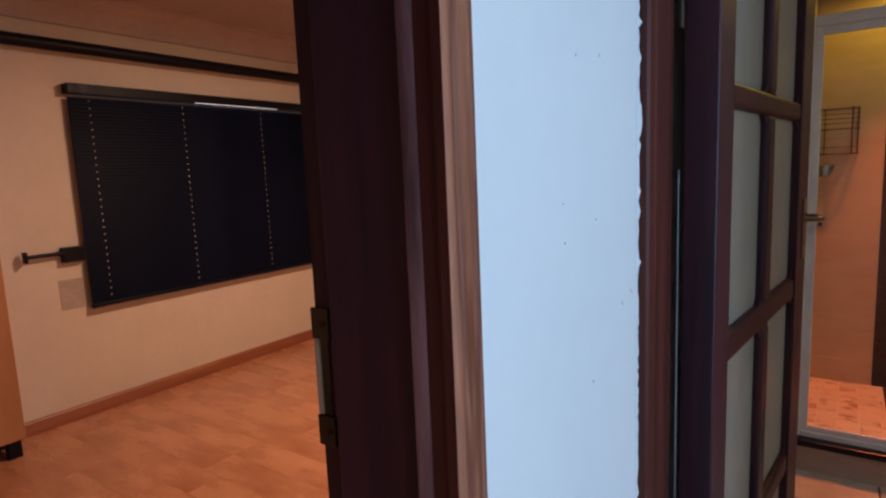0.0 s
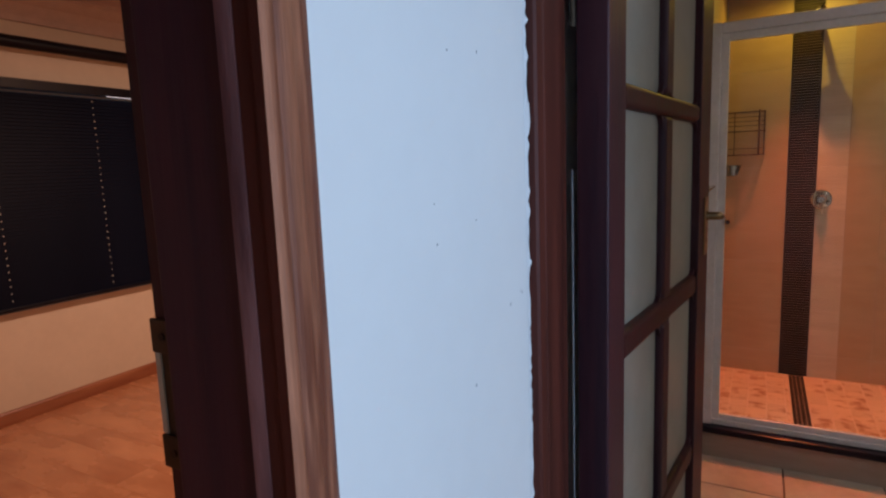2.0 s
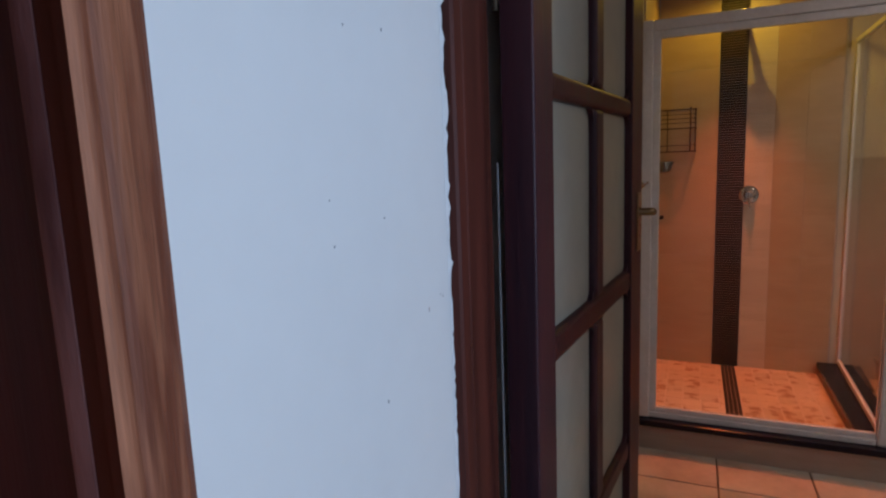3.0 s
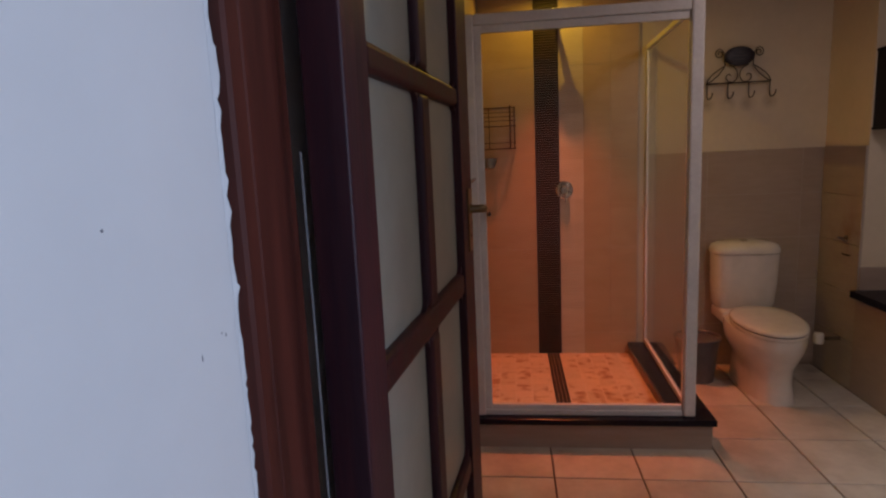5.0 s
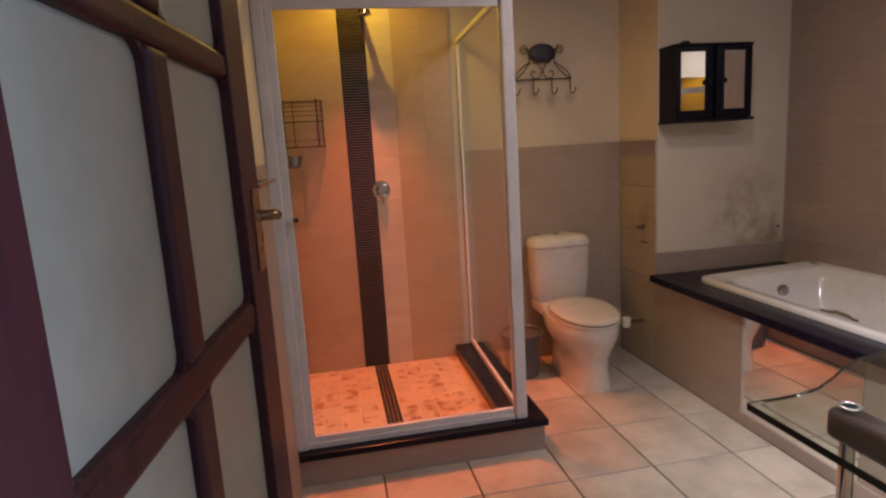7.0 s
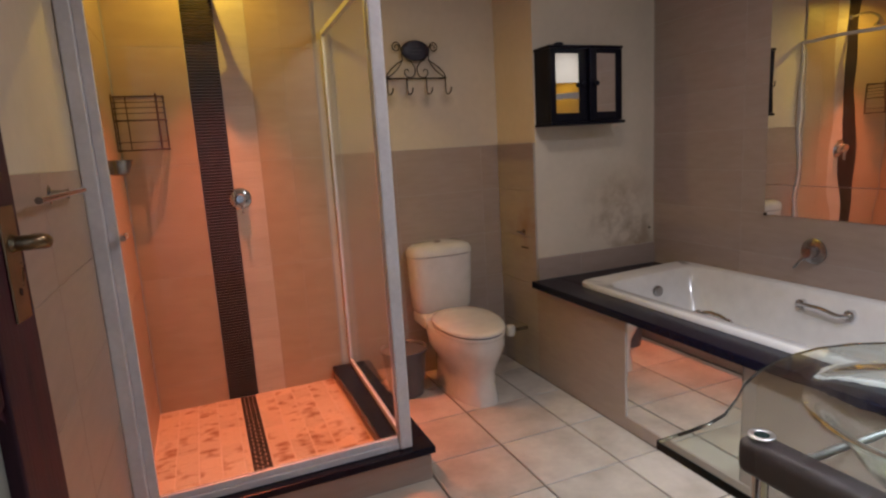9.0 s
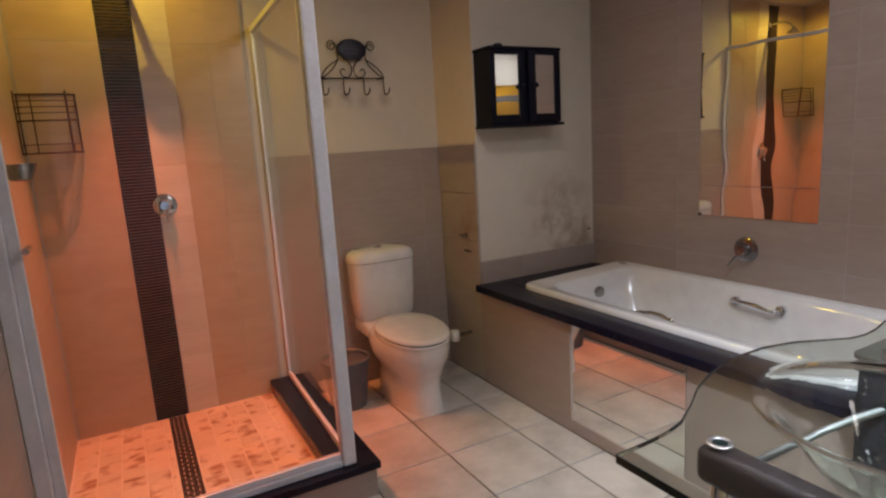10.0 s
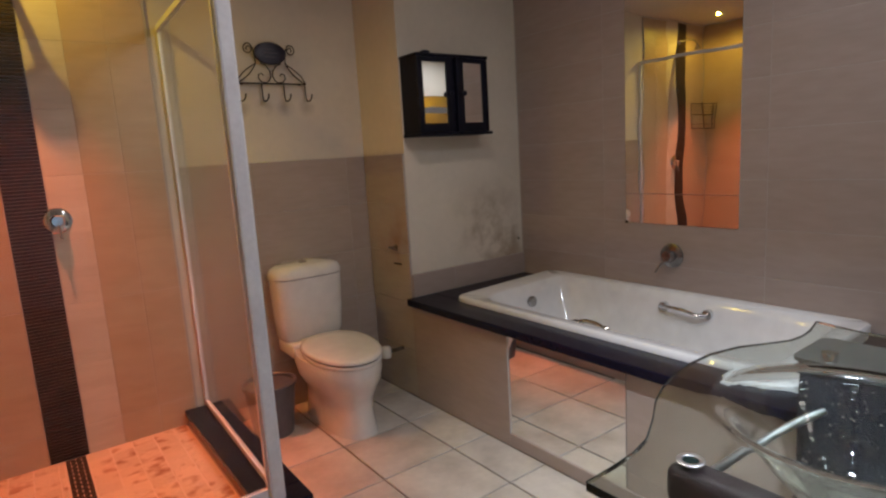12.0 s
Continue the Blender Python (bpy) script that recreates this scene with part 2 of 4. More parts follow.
HOOK_WALL = material("marked_cream_plaster", (0.60, 0.52, 0.40), (0.65, 0.57, 0.445), 0.6, bump=0.05, scale=(3, 3, 3), fine=70, grain=0.1)
# Small darker spots on the plaster below each of the four hooks.
for k in range(4):
    add_blotch(HOOK_WALL, (1.335 + 0.1293 * k, 4.452, 1.795), 0.06, (0.36, 0.30, 0.225), (0.25, 0.6))


# ---- mesh helpers ----
def part(name, bm, mat, parent=None, label="", smooth=False):
    me = bpy.data.meshes.new(name)
    bmesh.ops.recalc_face_normals(bm, faces=bm.faces)
    bm.transform(Matrix.Scale(K, 4))
    if smooth:
        for f in bm.faces:
            f.smooth = True
        for e in bm.edges:
            e.smooth = len(e.link_faces) == 2 and e.calc_face_angle(0) < radians(42)
    bm.to_mesh(me)
    bm.free()
    me.materials.append(mat)
    ob = new(name, me)
    if parent:
        ob.parent = parent
    if label:
        ob["label"] = label
    return ob


def thing(name, at, label, category, rz=0, group="", kind=""):
    ob = new(name)
    ob.empty_display_size = 0.05
    ob.matrix_world = pose(*(Vector(at) * K), 0, 0, rz)
    return tagged(ob, label, category, group, kind)


def box(bm, x0, y0, z0, x1, y1, z1, bevel=0.0, seg=2):
    m = Matrix.Translation(((x0 + x1) / 2, (y0 + y1) / 2, (z0 + z1) / 2)) @ Matrix.Diagonal((abs(x1 - x0), abs(y1 - y0), abs(z1 - z0), 1))
    vs = bmesh.ops.create_cube(bm, size=1, matrix=m)["verts"]
    if bevel:
        es = list({e for v in vs for e in v.link_edges})
        bmesh.ops.bevel(bm, geom=es, offset=bevel, segments=seg, affect="EDGES", profile=0.5)
    return bm


def boxed(*a, **k):
    return box(bmesh.new(), *a, **k)


def loft(bm, rings, cap0=True, cap1=True):
    vs = [[bm.verts.new(p) for p in r] for r in rings]
    for a, b in zip(vs, vs[1:]):
        for i in range(len(a)):
            j = (i + 1) % len(a)
            bm.faces.new((a[i], a[j], b[j], b[i]))
    if cap0:
        bm.faces.new(vs[0])
    if cap1:
        bm.faces.new(vs[-1])
    return bm


def tube(bm, pts, r, seg=8, r_end=None):
    pts = [Vector(p) for p in pts]
    rings, up = [], None
    for i, p in enumerate(pts):
        d = (pts[min(i + 1, len(pts) - 1)] - pts[max(i - 1, 0)]).normalized()
        if up is None:
            up = d.orthogonal().normalized()
        up = (up - d * up.dot(d)).normalized()
        side = d.cross(up)
        rr = r if r_end is None else r + (r_end - r) * i / (len(pts) - 1)
        rings.append([p + (up * math.cos(a) + side * math.sin(a)) * rr for a in (2 * math.pi * k / seg for k in range(seg))])
    return loft(bm, rings)


def lathe(bm, profile, centre=(0, 0, 0), seg=24, axis="z"):
    c = Vector(centre)
    rings = []
    for r, h in profile:
        ring = []
        for k in range(seg):
            a = 2 * math.pi * k / seg
            u, v = r * math.cos(a), r * math.sin(a)
            ring.append(c + Vector({"z": (u, v, h), "y": (u, h, v), "x": (h, u, v)}[axis]))
        rings.append(ring)
    return loft(bm, rings)


def oval(cx, cy, z, rx, ry, n=32, power=2.0, back=None):
    """A closed ring; power over 2 squares it, back is the half depth on the far side."""
    pts = []
    for k in range(n):
        a = 2 * math.pi * k / n
        c, s = math.cos(a), math.sin(a)
        e = 2 / power
        ryy = back if (back and s > 0) else ry
        pts.append(Vector((cx + rx * math.copysign(abs(c) ** e, c), cy + ryy * math.copysign(abs(s) ** e, s), z)))
    return pts


def prism(bm, outline, z0, z1):
    return loft(bm, [[(x, y, z0) for x, y in outline], [(x, y, z1) for x, y in outline]])


def structure(name, bm, mat, label, category):
    return tagged(part(name, bm, mat), label, category, kind="structure")


def tiles_on(parent, name, mat, axis, plane, a_edges, b_edges, thick, joint=0.004, bevel=0.0015, skip=None):
    """Tiles on a plane: a runs along the wall (or x), b is z (or y on a floor). Alike tiles share one mesh."""
    shared = {}
    for a0, a1 in zip(a_edges, a_edges[1:]):
        for b0, b1 in zip(b_edges, b_edges[1:]):
            if skip and skip((a0 + a1) / 2, (b0 + b1) / 2):
                continue
            w, h = round(a1 - a0 - joint, 4), round(b1 - b0 - joint, 4)
            if w < 0.015 or h < 0.015:
                continue
            if (w, h) not in shared:
                me = bpy.data.meshes.new(name)
                dims = {"x": (thick, w, h), "y": (w, thick, h), "z": (w, h, thick)}[axis]
                bm = boxed(*(-d / 2 for d in dims), *(d / 2 for d in dims), bevel=bevel, seg=1)
                bm.transform(Matrix.Scale(K, 4))
                bm.to_mesh(me)
                bm.free()
                me.materials.append(mat)
                shared[w, h] = me
            a, b = (a0 + a1) / 2, (b0 + b1) / 2
            ob = new(name, shared[w, h])
            at = {"x": (plane, a, b), "y": (a, plane, b), "z": (a, b, plane)}[axis]
            ob.location = Vector(at) * K
            ob.parent = parent


def steps(a, b, size, start=None):
    """Joint places from a to b on a grid of that size through start."""
    start = a if start is None else start
    k = math.ceil((a - start) / size + 1e-6)
    out = [a]
    while start + k * size < b - 1e-6:
        out.append(start + k * size)
        k += 1
    return out + [b]


# ---- structure ----
TOP = 2.62  # ceiling of the hall and the bathroom
BED_TOP = 2.78
bm = bmesh.new()
box(bm, -0.448, -2.6, 0, -0.27, -0.55, BED_TOP)
box(bm, -0.448, -0.55, 2.34, -0.27, 0.392, BED_TOP)
box(bm, -0.448, 0.392, 0, -0.27, 4.6, BED_TOP)
wall_west = structure("wall_1", bm, WHITE_WALL, "white painted plaster wall between the two doorways", "wall")
bm = bmesh.new()
box(bm, 0.62, 0.93, 0, 3.2, 1.08, TOP)
box(bm, -0.268, 0.93, 2.35, 0.62, 1.08, TOP)
structure("wall_2", bm, CREAM_WALL, "cream plaster wall with the bathroom doorway", "wall")
wall_toilet = structure("wall_3", boxed(-0.268, 4.452, 0, 2.086, 4.6, TOP), HOOK_WALL, "cream plaster wall behind the toilet", "wall")
wall_cab = structure("wall_4", boxed(2.0865, 3.98, 0, 3.01, 4.6, TOP), STAINED_WALL, "cream plaster wall with a damp stain above the bath", "wall")
wall_bath = structure("wall_5", boxed(3.0032, 1.082, 0, 3.2, 3.9798, TOP), TILE_JOINT, "tiled wall along the bath", "wall")
wall_left = structure("wall_6", boxed(-0.268, 2.15, 0, -0.182, 4.45, TOP), CREAM_WALL, "cream plaster wall beside the shower", "wall")
structure("wall_7", boxed(-0.375, -2.75, 0, 2.9, -2.6, TOP), WHITE_WALL, "white painted hall wall", "wall")
bm = bmesh.new()
box(bm, 2.6, -2.6, 0, 2.75, -0.7, TOP), box(bm, 2.6, 0.85, 0, 2.75, 0.928, TOP), box(bm, 2.6, -0.7, 0, 2.75, 0.85, 0.8), box(bm, 2.6, -0.7, 2.35, 2.75, 0.85, TOP)
structure("wall_8", bm, WHITE_WALL, "white painted hall wall with a window opening", "wall")
structure("ceiling_1", boxed(-0.268, -2.6, TOP, 3.2, 4.6, TOP + 0.1), CEILING, "cream painted plaster ceiling", "ceiling")
structure("floor_2", boxed(-0.268, -2.6, -0.1, 2.75, 1.08, -0.004), LAMINATE, "wood laminate hall floor", "floor")
floor_bath = structure("floor_1", boxed(-0.268, 1.0801, -0.1, 3.2, 4.6, -0.006), GROUT, "square beige floor tiles with brown joints", "floor")

# bedroom shell
BX = -4.22
bm = bmesh.new()
box(bm, BX - 0.15, -1.6, 0, BX, 1.84, BED_TOP), box(bm, BX - 0.15, 3.98, 0, BX, 5.2, BED_TOP)
box(bm, BX - 0.15, 1.84, 0, BX, 3.98, 0.76), box(bm, BX - 0.15, 1.84, 2.16, BX, 3.98, BED_TOP)
wall_bed = structure("wall_9", bm, BED_WALL, "cream painted bedroom wall with a window", "wall")
structure("wall_10", boxed(BX, -1.75, 0, -0.4485, -1.6, BED_TOP), BED_WALL, "cream painted bedroom wall", "wall")
structure("wall_11", boxed(BX, 5.2, 0, -0.4485, 5.35, BED_TOP), BED_WALL, "cream painted bedroom wall", "wall")
structure("wall_12", boxed(-0.46, 0.44, 0, -0.4485, 5.2, BED_TOP), BED_WALL, "cream painted bedroom wall", "wall")
structure("ceiling_2", boxed(BX - 0.15, -1.75, BED_TOP, -0.272, 5.35, BED_TOP + 0.1), BED_CEILING, "dull pinkish painted bedroom ceiling", "ceiling")
floor_bed = structure("floor_3", boxed(BX, -1.6, -0.1, -0.272, 5.2, -0.012), SKIRTING, "orange-brown laminate plank floor", "floor")
bm = bmesh.new()
prof = [(0, 0), (0.03, 0.0), (0.045, 0.03), (0.09, 0.10), (0.16, 0.15), (0.2, 0.16), (0.2, 0.175), (0, 0.175)]
loft(bm, [[(BX + u, y, BED_TOP - 0.175 + v) for u, v in prof] for y in (-1.6, 5.2)])
structure("cornice", bm, BED_CEILING, "moulded plaster cornice under the bedroom ceiling", "cornice")
bm = bmesh.new()
loft(bm, [[(BX + u, y, v) for u, v in ((0, 0), (0.03, 0), (0.03, 0.02), (0.02, 0.075), (0.012, 0.09), (0, 0.09))] for y in (-1.6, 5.2)])
structure("baseboard", bm, SKIRTING, "orange-brown wooden skirting board", "skirting")


# ---- doorways ----
def bedroom_frame():
    fr = thing("door_frame_1", (0, 0, 0), "dark mahogany bedroom door frame with worn brown casing", "door frame", kind="structure")
    part("jamb", boxed(-0.408, 0.367, 0, -0.304, 0.3915, 2.31, bevel=0.002), MAHOGANY, fr)
    part("jamb_rebate", boxed(-0.4495, 0.387, 0, -0.4082, 0.3917, 2.31), MAHOGANY, fr)
    part("jamb", boxed(-0.451, -0.55, 0, -0.272, -0.525, 2.31, bevel=0.002), MAHOGANY, fr)
    part("head", boxed(-0.451, -0.5248, 2.31, -0.272, 0.3678, 2.34, bevel=0.002), MAHOGANY, fr)
    bm = bmesh.new()
    loft(bm, [[(x, y, z) for x, y in ((-0.3038, 0.3915), (-0.3038, 0.3645), (-0.3015, 0.3612), (-0.2965, 0.3615), (-0.2885, 0.3655), (-0.2885, 0.3915))] for z in (0, 2.31)])
    part("bead", bm, SKY_SHEEN_WOOD, fr, "rounded wooden edge bead, purple-brown with painted sky sheen", True)
    part("rebate", boxed(-0.2883, 0.3668, 0, -0.2701, 0.3915, 2.31), RED_WOOD, fr)
    part("casing_side", boxed(-0.27, 0.3650, 0, -0.2602, 0.3685, 2.36), RED_WOOD, fr)
    bm = bmesh.new()
    loft(bm, [[(-0.27 + u, y, z) for y, u in ((0.3687, -0.0001), (0.3645, 0.0105), (0.3665, 0.0118), (0.376, 0.0122), (0.3795, 0.0105), (0.383, 0.0120), (0.396, 0.0125), (0.400, 0.0095), (0.408, 0.0085), (0.418, 0.0065), (0.4265, 0.002), (0.427, -0.0001))] for z in (0, 2.36)])
    part("casing", bm, BROWN_WOOD, fr, "worn lighter brown moulded casing", True)
    part("casing_head", boxed(-0.2698, -0.65, 2.362, -0.255, 0.427, 2.45, bevel=0.004), BROWN_WOOD, fr)
    plate = part("strike_plate", boxed(-0.4492, 0.3852, 1.284, -0.432, 0.3871, 1.424), BRONZE, fr, "dull bronze strike plate")
    for z in (1.278, 1.396):
        part("lug", boxed(-0.4515, 0.3812, z, -0.426, 0.3854, z + 0.034, bevel=0.0015), BRONZE, plate)
        part("screw", lathe(bmesh.new(), [(0.004, 0.3800), (0.004, 0.3814)], (-0.434, 0, z + 0.017), 10, "y"), IRON, plate)
    part("latch_hole", boxed(-0.4508, 0.3834, 1.313, -0.4435, 0.3854, 1.3955), CREAM_WALL, plate, "pale bare strip of the latch recess")


bedroom_frame()


def bathroom_frame():
    fr = thing("door_frame_2", (0, 0, 0), "red-brown mahogany bathroom door frame with ragged paint edge", "door frame", kind="structure")
    bm = bmesh.new()
    prof = ((0.93, -0.0001), (0.93, 0.014), (0.934, 0.0185), (0.957, 0.0195), (0.960, 0.019), (0.963, 0.0205), (1.03, 0.023), (1.05, 0.0215), (1.07, 0.018), (1.09, 0.016), (1.09, -0.0001))
    loft(bm, [[(-0.27 + u, y, z) for y, u in prof] for z in (0, 2.33)])
    part("jamb", bm, RED_WOOD, fr)
    part("jamb", boxed(0.59, 0.925, 0, 0.618, 1.09, 2.33, bevel=0.002), RED_WOOD, fr)
    part("head", boxed(-0.268, 0.925, 2.33, 0.618, 1.09, 2.35, bevel=0.002), RED_WOOD, fr)
    # Pale strip stands in for bright light showing through the hinge gap.
    part("hinge_gap_light", boxed(-0.2434, 1.0902, 0.0, -0.2414, 1.0925, 1.55), GAP_AND_CHIP_GREY, fr, "pale strip for the light in the gap beside the hinges")
    # ragged line of filler where the paint meets the wood
    rnd = random.Random(4)
    bm = bmesh.new()
    z = 0.0
    rings = []
    while z < 2.6:
        w = 0.0003 + 0.0026 * rnd.random() + (0.005 * rnd.random() if rnd.random() < 0.15 else 0)
        rings.append([(-0.271, 0.9255, z), (-0.2695, 0.9255 - 0.15 * w, z), (-0.2695 + w, 0.9290, z), (-0.2695 + w, 0.9298, z), (-0.271, 0.9298, z)])
        z += 0.004 + 0.014 * rnd.random()
    loft(bm, rings)
    part("paint_edge", bm, WHITE_WALL, fr, "chipped uneven white paint edge", True)


bathroom_frame()
rnd = random.Random(8)
for y, z, w, h in ((0.753, 1.728, 3, 6), (0.9, 1.378, 3, 5), (0.851, 1.369, 3, 9), (0.723, 1.285, 4, 6), (0.671, 1.718, 3, 4), (0.63, 1.491, 3, 4), (0.737, 1.51, 4, 3), (0.626, 1.539, 2, 3), (0.892, 1.382, 3, 4), (0.79, 1.02, 3, 6), (0.56, 1.12, 3, 3)):
    me = loft(bmesh.new(), [[(x, y + 0.0005 * w * rnd.uniform(0.7, 1.2) * math.cos(a) * s, z + 0.0005 * h * rnd.uniform(0.7, 1.2) * math.sin(a) * s) for a in (2 * math.pi * k / 9 for k in range(9))] for x, s in ((-0.2701, 1.0), (-0.2694, 0.6))])
    me.transform(Matrix.Translation((0, 0, -0.018)))
    part("paint_chip", me, GAP_AND_CHIP_GREY, wall_west)


def door_leaf():
    """Glazed leaf: local x runs from the hinge to the free edge, y is its thickness (visible face at y=0, back at 0.042)."""
    d = thing("door_1", (-0.178, 1.096, 0), "open dark mahogany glazed door with frosted panes", "door", rz=84.2, kind="structure")
    W, H, T = 0.945, 2.31, 0.060
    S0, S1, M0, M1 = 0.10, 0.80, 0.415, 0.488
    part("stile", boxed(0, 0, 0.012, S0, T, H, bevel=0.004, seg=3), MAHOGANY, d)
    part("stile", boxed(S1, 0, 0.012, W, T, H, bevel=0.004, seg=3), MAHOGANY, d)
    rails = ((0.012, 0.24), (0.625, 0.685), (1.158, 1.218), (1.664, 1.712), (2.19, H))
    for z0, z1 in rails:
        part("rail", boxed(S0 + 0.0002, 0.003, z0, S1 - 0.0002, T - 0.003, z1, bevel=0.012, seg=4), MAHOGANY_FLAT, d)
    for a, b in zip(rails, rails[1:]):
        part("muntin", boxed(M0, 0.003, a[1] + 0.0002, M1, T - 0.003, b[0] - 0.0002, bevel=0.012, seg=4), MAHOGANY, d)
        for x0, x1 in ((S0 + 0.0002, M0 - 0.0002), (M1 + 0.0002, S1 - 0.0002)):
            part("pane", boxed(x0 + 0.0003, 0.022, a[1] + 0.0004, x1 - 0.0003, 0.027, b[0] - 0.0004), FROSTED, d, "grey-green frosted glass pane")
            for cxx, sx in ((x0, 1), (x1, -1)):
                for czz, sz in ((a[1], 1), (b[0], -1)):
                    rr = 0.03
                    pts = [(cxx + sx * 0.0004, czz + sz * 0.0005)] + [(cxx + sx * (0.0004 + rr * (1 - math.cos(q))), czz + sz * (0.0005 + rr * (1 - math.sin(q)))) for q in (math.pi / 2 * k / 5 for k in range(6))]
                    part("corner_fillet", loft(bmesh.new(), [[(px, y, pz) for px, pz in pts] for y in (0.010, 0.0215)]), MAHOGANY, d)
    for sgn, y in ((-1, 0.0), (1, T)):
        y0, y1 = (y - 0.004, y - 0.0002) if sgn < 0 else (y + 0.0002, y + 0.004)
        pl = part("handle_plate", boxed(W - 0.078, y0, 1.265, W - 0.022, y1, 1.443, bevel=0.0015), BRASS, d, "long brass lock plate")
        c = y + sgn * 0.0045
        part("lever", tube(bmesh.new(), [(W - 0.05, c, 1.385), (W - 0.05, c + sgn * 0.022, 1.385), (W - 0.046, c + sgn * 0.030, 1.385), (W - 0.036, c + sgn * 0.034, 1.384), (W - 0.022, c + sgn * 0.034, 1.382)], 0.012, 12, 0.012), BRASS, pl, "brass lever handle", True)
        part("rose", lathe(bmesh.new(), [(0.015, 0), (0.013, sgn * 0.006)], (W - 0.05, c, 1.385), 16, "y"), BRASS, pl, smooth=True)
        part("keyhole", lathe(bmesh.new(), [(0.006, 0), (0.006, 0.0015)], (W - 0.05, c - 0.0005, 1.31), 12, "y"), IRON, pl)
    for z in (0.3, 1.85):
        part("hinge", tube(bmesh.new(), [(-0.006, T + 0.004, z - 0.05), (-0.006, T + 0.004, z + 0.05)], 0.005, 10), BRONZE, d)


door_leaf()


# ---- bathroom: tiled surfaces ----
part("tile_bed", boxed(-0.18, 4.4405, 0.0, 0.90, 4.4518, TOP - 0.01), TILE_JOINT, wall_toilet)
bathpanel = thing("wall_tiling_1", (0, 0, 0), "beige wall tiles up to shoulder height behind the toilet", "wall tiles", kind="structure")
part("tile_bed", boxed(0.96, 4.4375, 0.0, 2.0780, 4.4518, 1.489), TILE_JOINT, bathpanel)
retn = thing("wall_tiling_2", (0, 0, 0), "beige wall tiles on the bath surround and its return", "wall tiles", kind="structure")
part("tile_bed", boxed(2.0785, 3.982, 0.0, 2.0862, 4.437, 1.489), TILE_JOINT, retn)
part("tile_bed", boxed(2.0868, 3.967, 0.6365, 3.0, 3.9798, 0.775), TILE_JOINT, retn)


# ---- shower ----
def shower():
    sh = thing("shower_enclosure", (0, 0, 0), "glass shower cubicle with a white powder-coated frame", "shower")
    FY, RX, LX, Z0, Z1 = 3.262, 0.905, -0.18, 0.168, 2.2
    part("post", boxed(LX, FY - 0.03, Z0, LX + 0.05, FY + 0.02, Z1, bevel=0.006), WHITE_METAL, sh)
    part("post", boxed(RX - 0.03, FY - 0.03, Z0, RX + 0.03, FY + 0.03, Z1, bevel=0.01), WHITE_METAL, sh)
    part("bottom_rail", boxed(LX + 0.0502, FY - 0.02, Z0, RX - 0.0302, FY + 0.012, Z0 + 0.03, bevel=0.004), WHITE_METAL, sh)
    part("top_rail", boxed(LX + 0.0502, FY - 0.025, Z1 - 0.05, RX - 0.0302, FY + 0.015, Z1, bevel=0.006), WHITE_METAL, sh)
    door = part("door", boxed(LX + 0.085, FY - 0.006, Z0 + 0.06, RX - 0.0352, FY, Z1 - 0.088), SHOWER_GLASS, sh, "clear glass shower door")
    for a in ((LX + 0.0505, FY - 0.014, Z0 + 0.0302, LX + 0.0848, FY + 0.008, Z1 - 0.0502), (RX - 0.035, FY - 0.012, Z0 + 0.0302, RX - 0.0303, FY + 0.008, Z1 - 0.0502), (LX + 0.0852, FY - 0.014, Z0 + 0.0304, RX - 0.0354, FY + 0.008, Z0 + 0.0598), (LX + 0.0852, FY - 0.014, Z1 - 0.0878, RX - 0.0354, FY + 0.008, Z1 - 0.0504)):
        part("door_frame", boxed(*a, bevel=0.003), WHITE_METAL, door)
    knob = tube(bmesh.new(), [(LX + 0.10, FY - 0.05, 1.243), (LX + 0.10, FY + 0.045, 1.243)], 0.011, 12)
    part("door_knob", knob, CHROME, door, "small chrome door knob", True)
    def skew(bm):
        """The fixed panel leans outward a little towards the back wall."""
        for v in bm.verts:
            v.co.x += 0.012 + 0.036 * (v.co.y - FY) / 1.17
        return bm
    side = part("side_panel", skew(boxed(RX - 0.003, FY + 0.031, Z0 + 0.03, RX + 0.003, 4.42, Z1 - 0.03)), SHOWER_GLASS, sh, "clear fixed glass side panel")
    for a in ((RX - 0.012, FY + 0.0304, Z0, RX + 0.012, 4.444, Z0 + 0.0298), (RX - 0.014, FY + 0.0304, Z1 - 0.0298, RX + 0.014, 4.444, Z1), (RX - 0.012, 4.4202, Z0 + 0.03, RX + 0.012, 4.444, Z1 - 0.03)):
        part("side_frame", skew(boxed(*a, bevel=0.003)), WHITE_METAL, side)
    for o in (door, side):
        o.visible_shadow = False


shower()
curb = thing("shower_curb", (0, 0, 0), "raised shower base with black granite coping", "shower base", kind="structure")
part("plinth", boxed(-0.18, 3.215, 0.0, 1.012, 4.44, 0.075), WALL_TILE, curb)
part("plinth_front", boxed(-0.18, 3.214, 0.0752, 1.012, 3.30, 0.134), WALL_TILE, curb)
part("plinth_side", boxed(0.84, 3.3002, 0.0752, 1.012, 4.44, 0.134), WALL_TILE, curb)
part("coping_front", boxed(-0.18, 3.195, 0.1342, 1.03, 3.325, 0.1672, bevel=0.004), GRANITE, curb, "black granite coping")
part("coping_side", boxed(0.83, 3.3252, 0.1342, 1.03, 4.44, 0.1672, bevel=0.004), GRANITE, curb, "black granite coping")


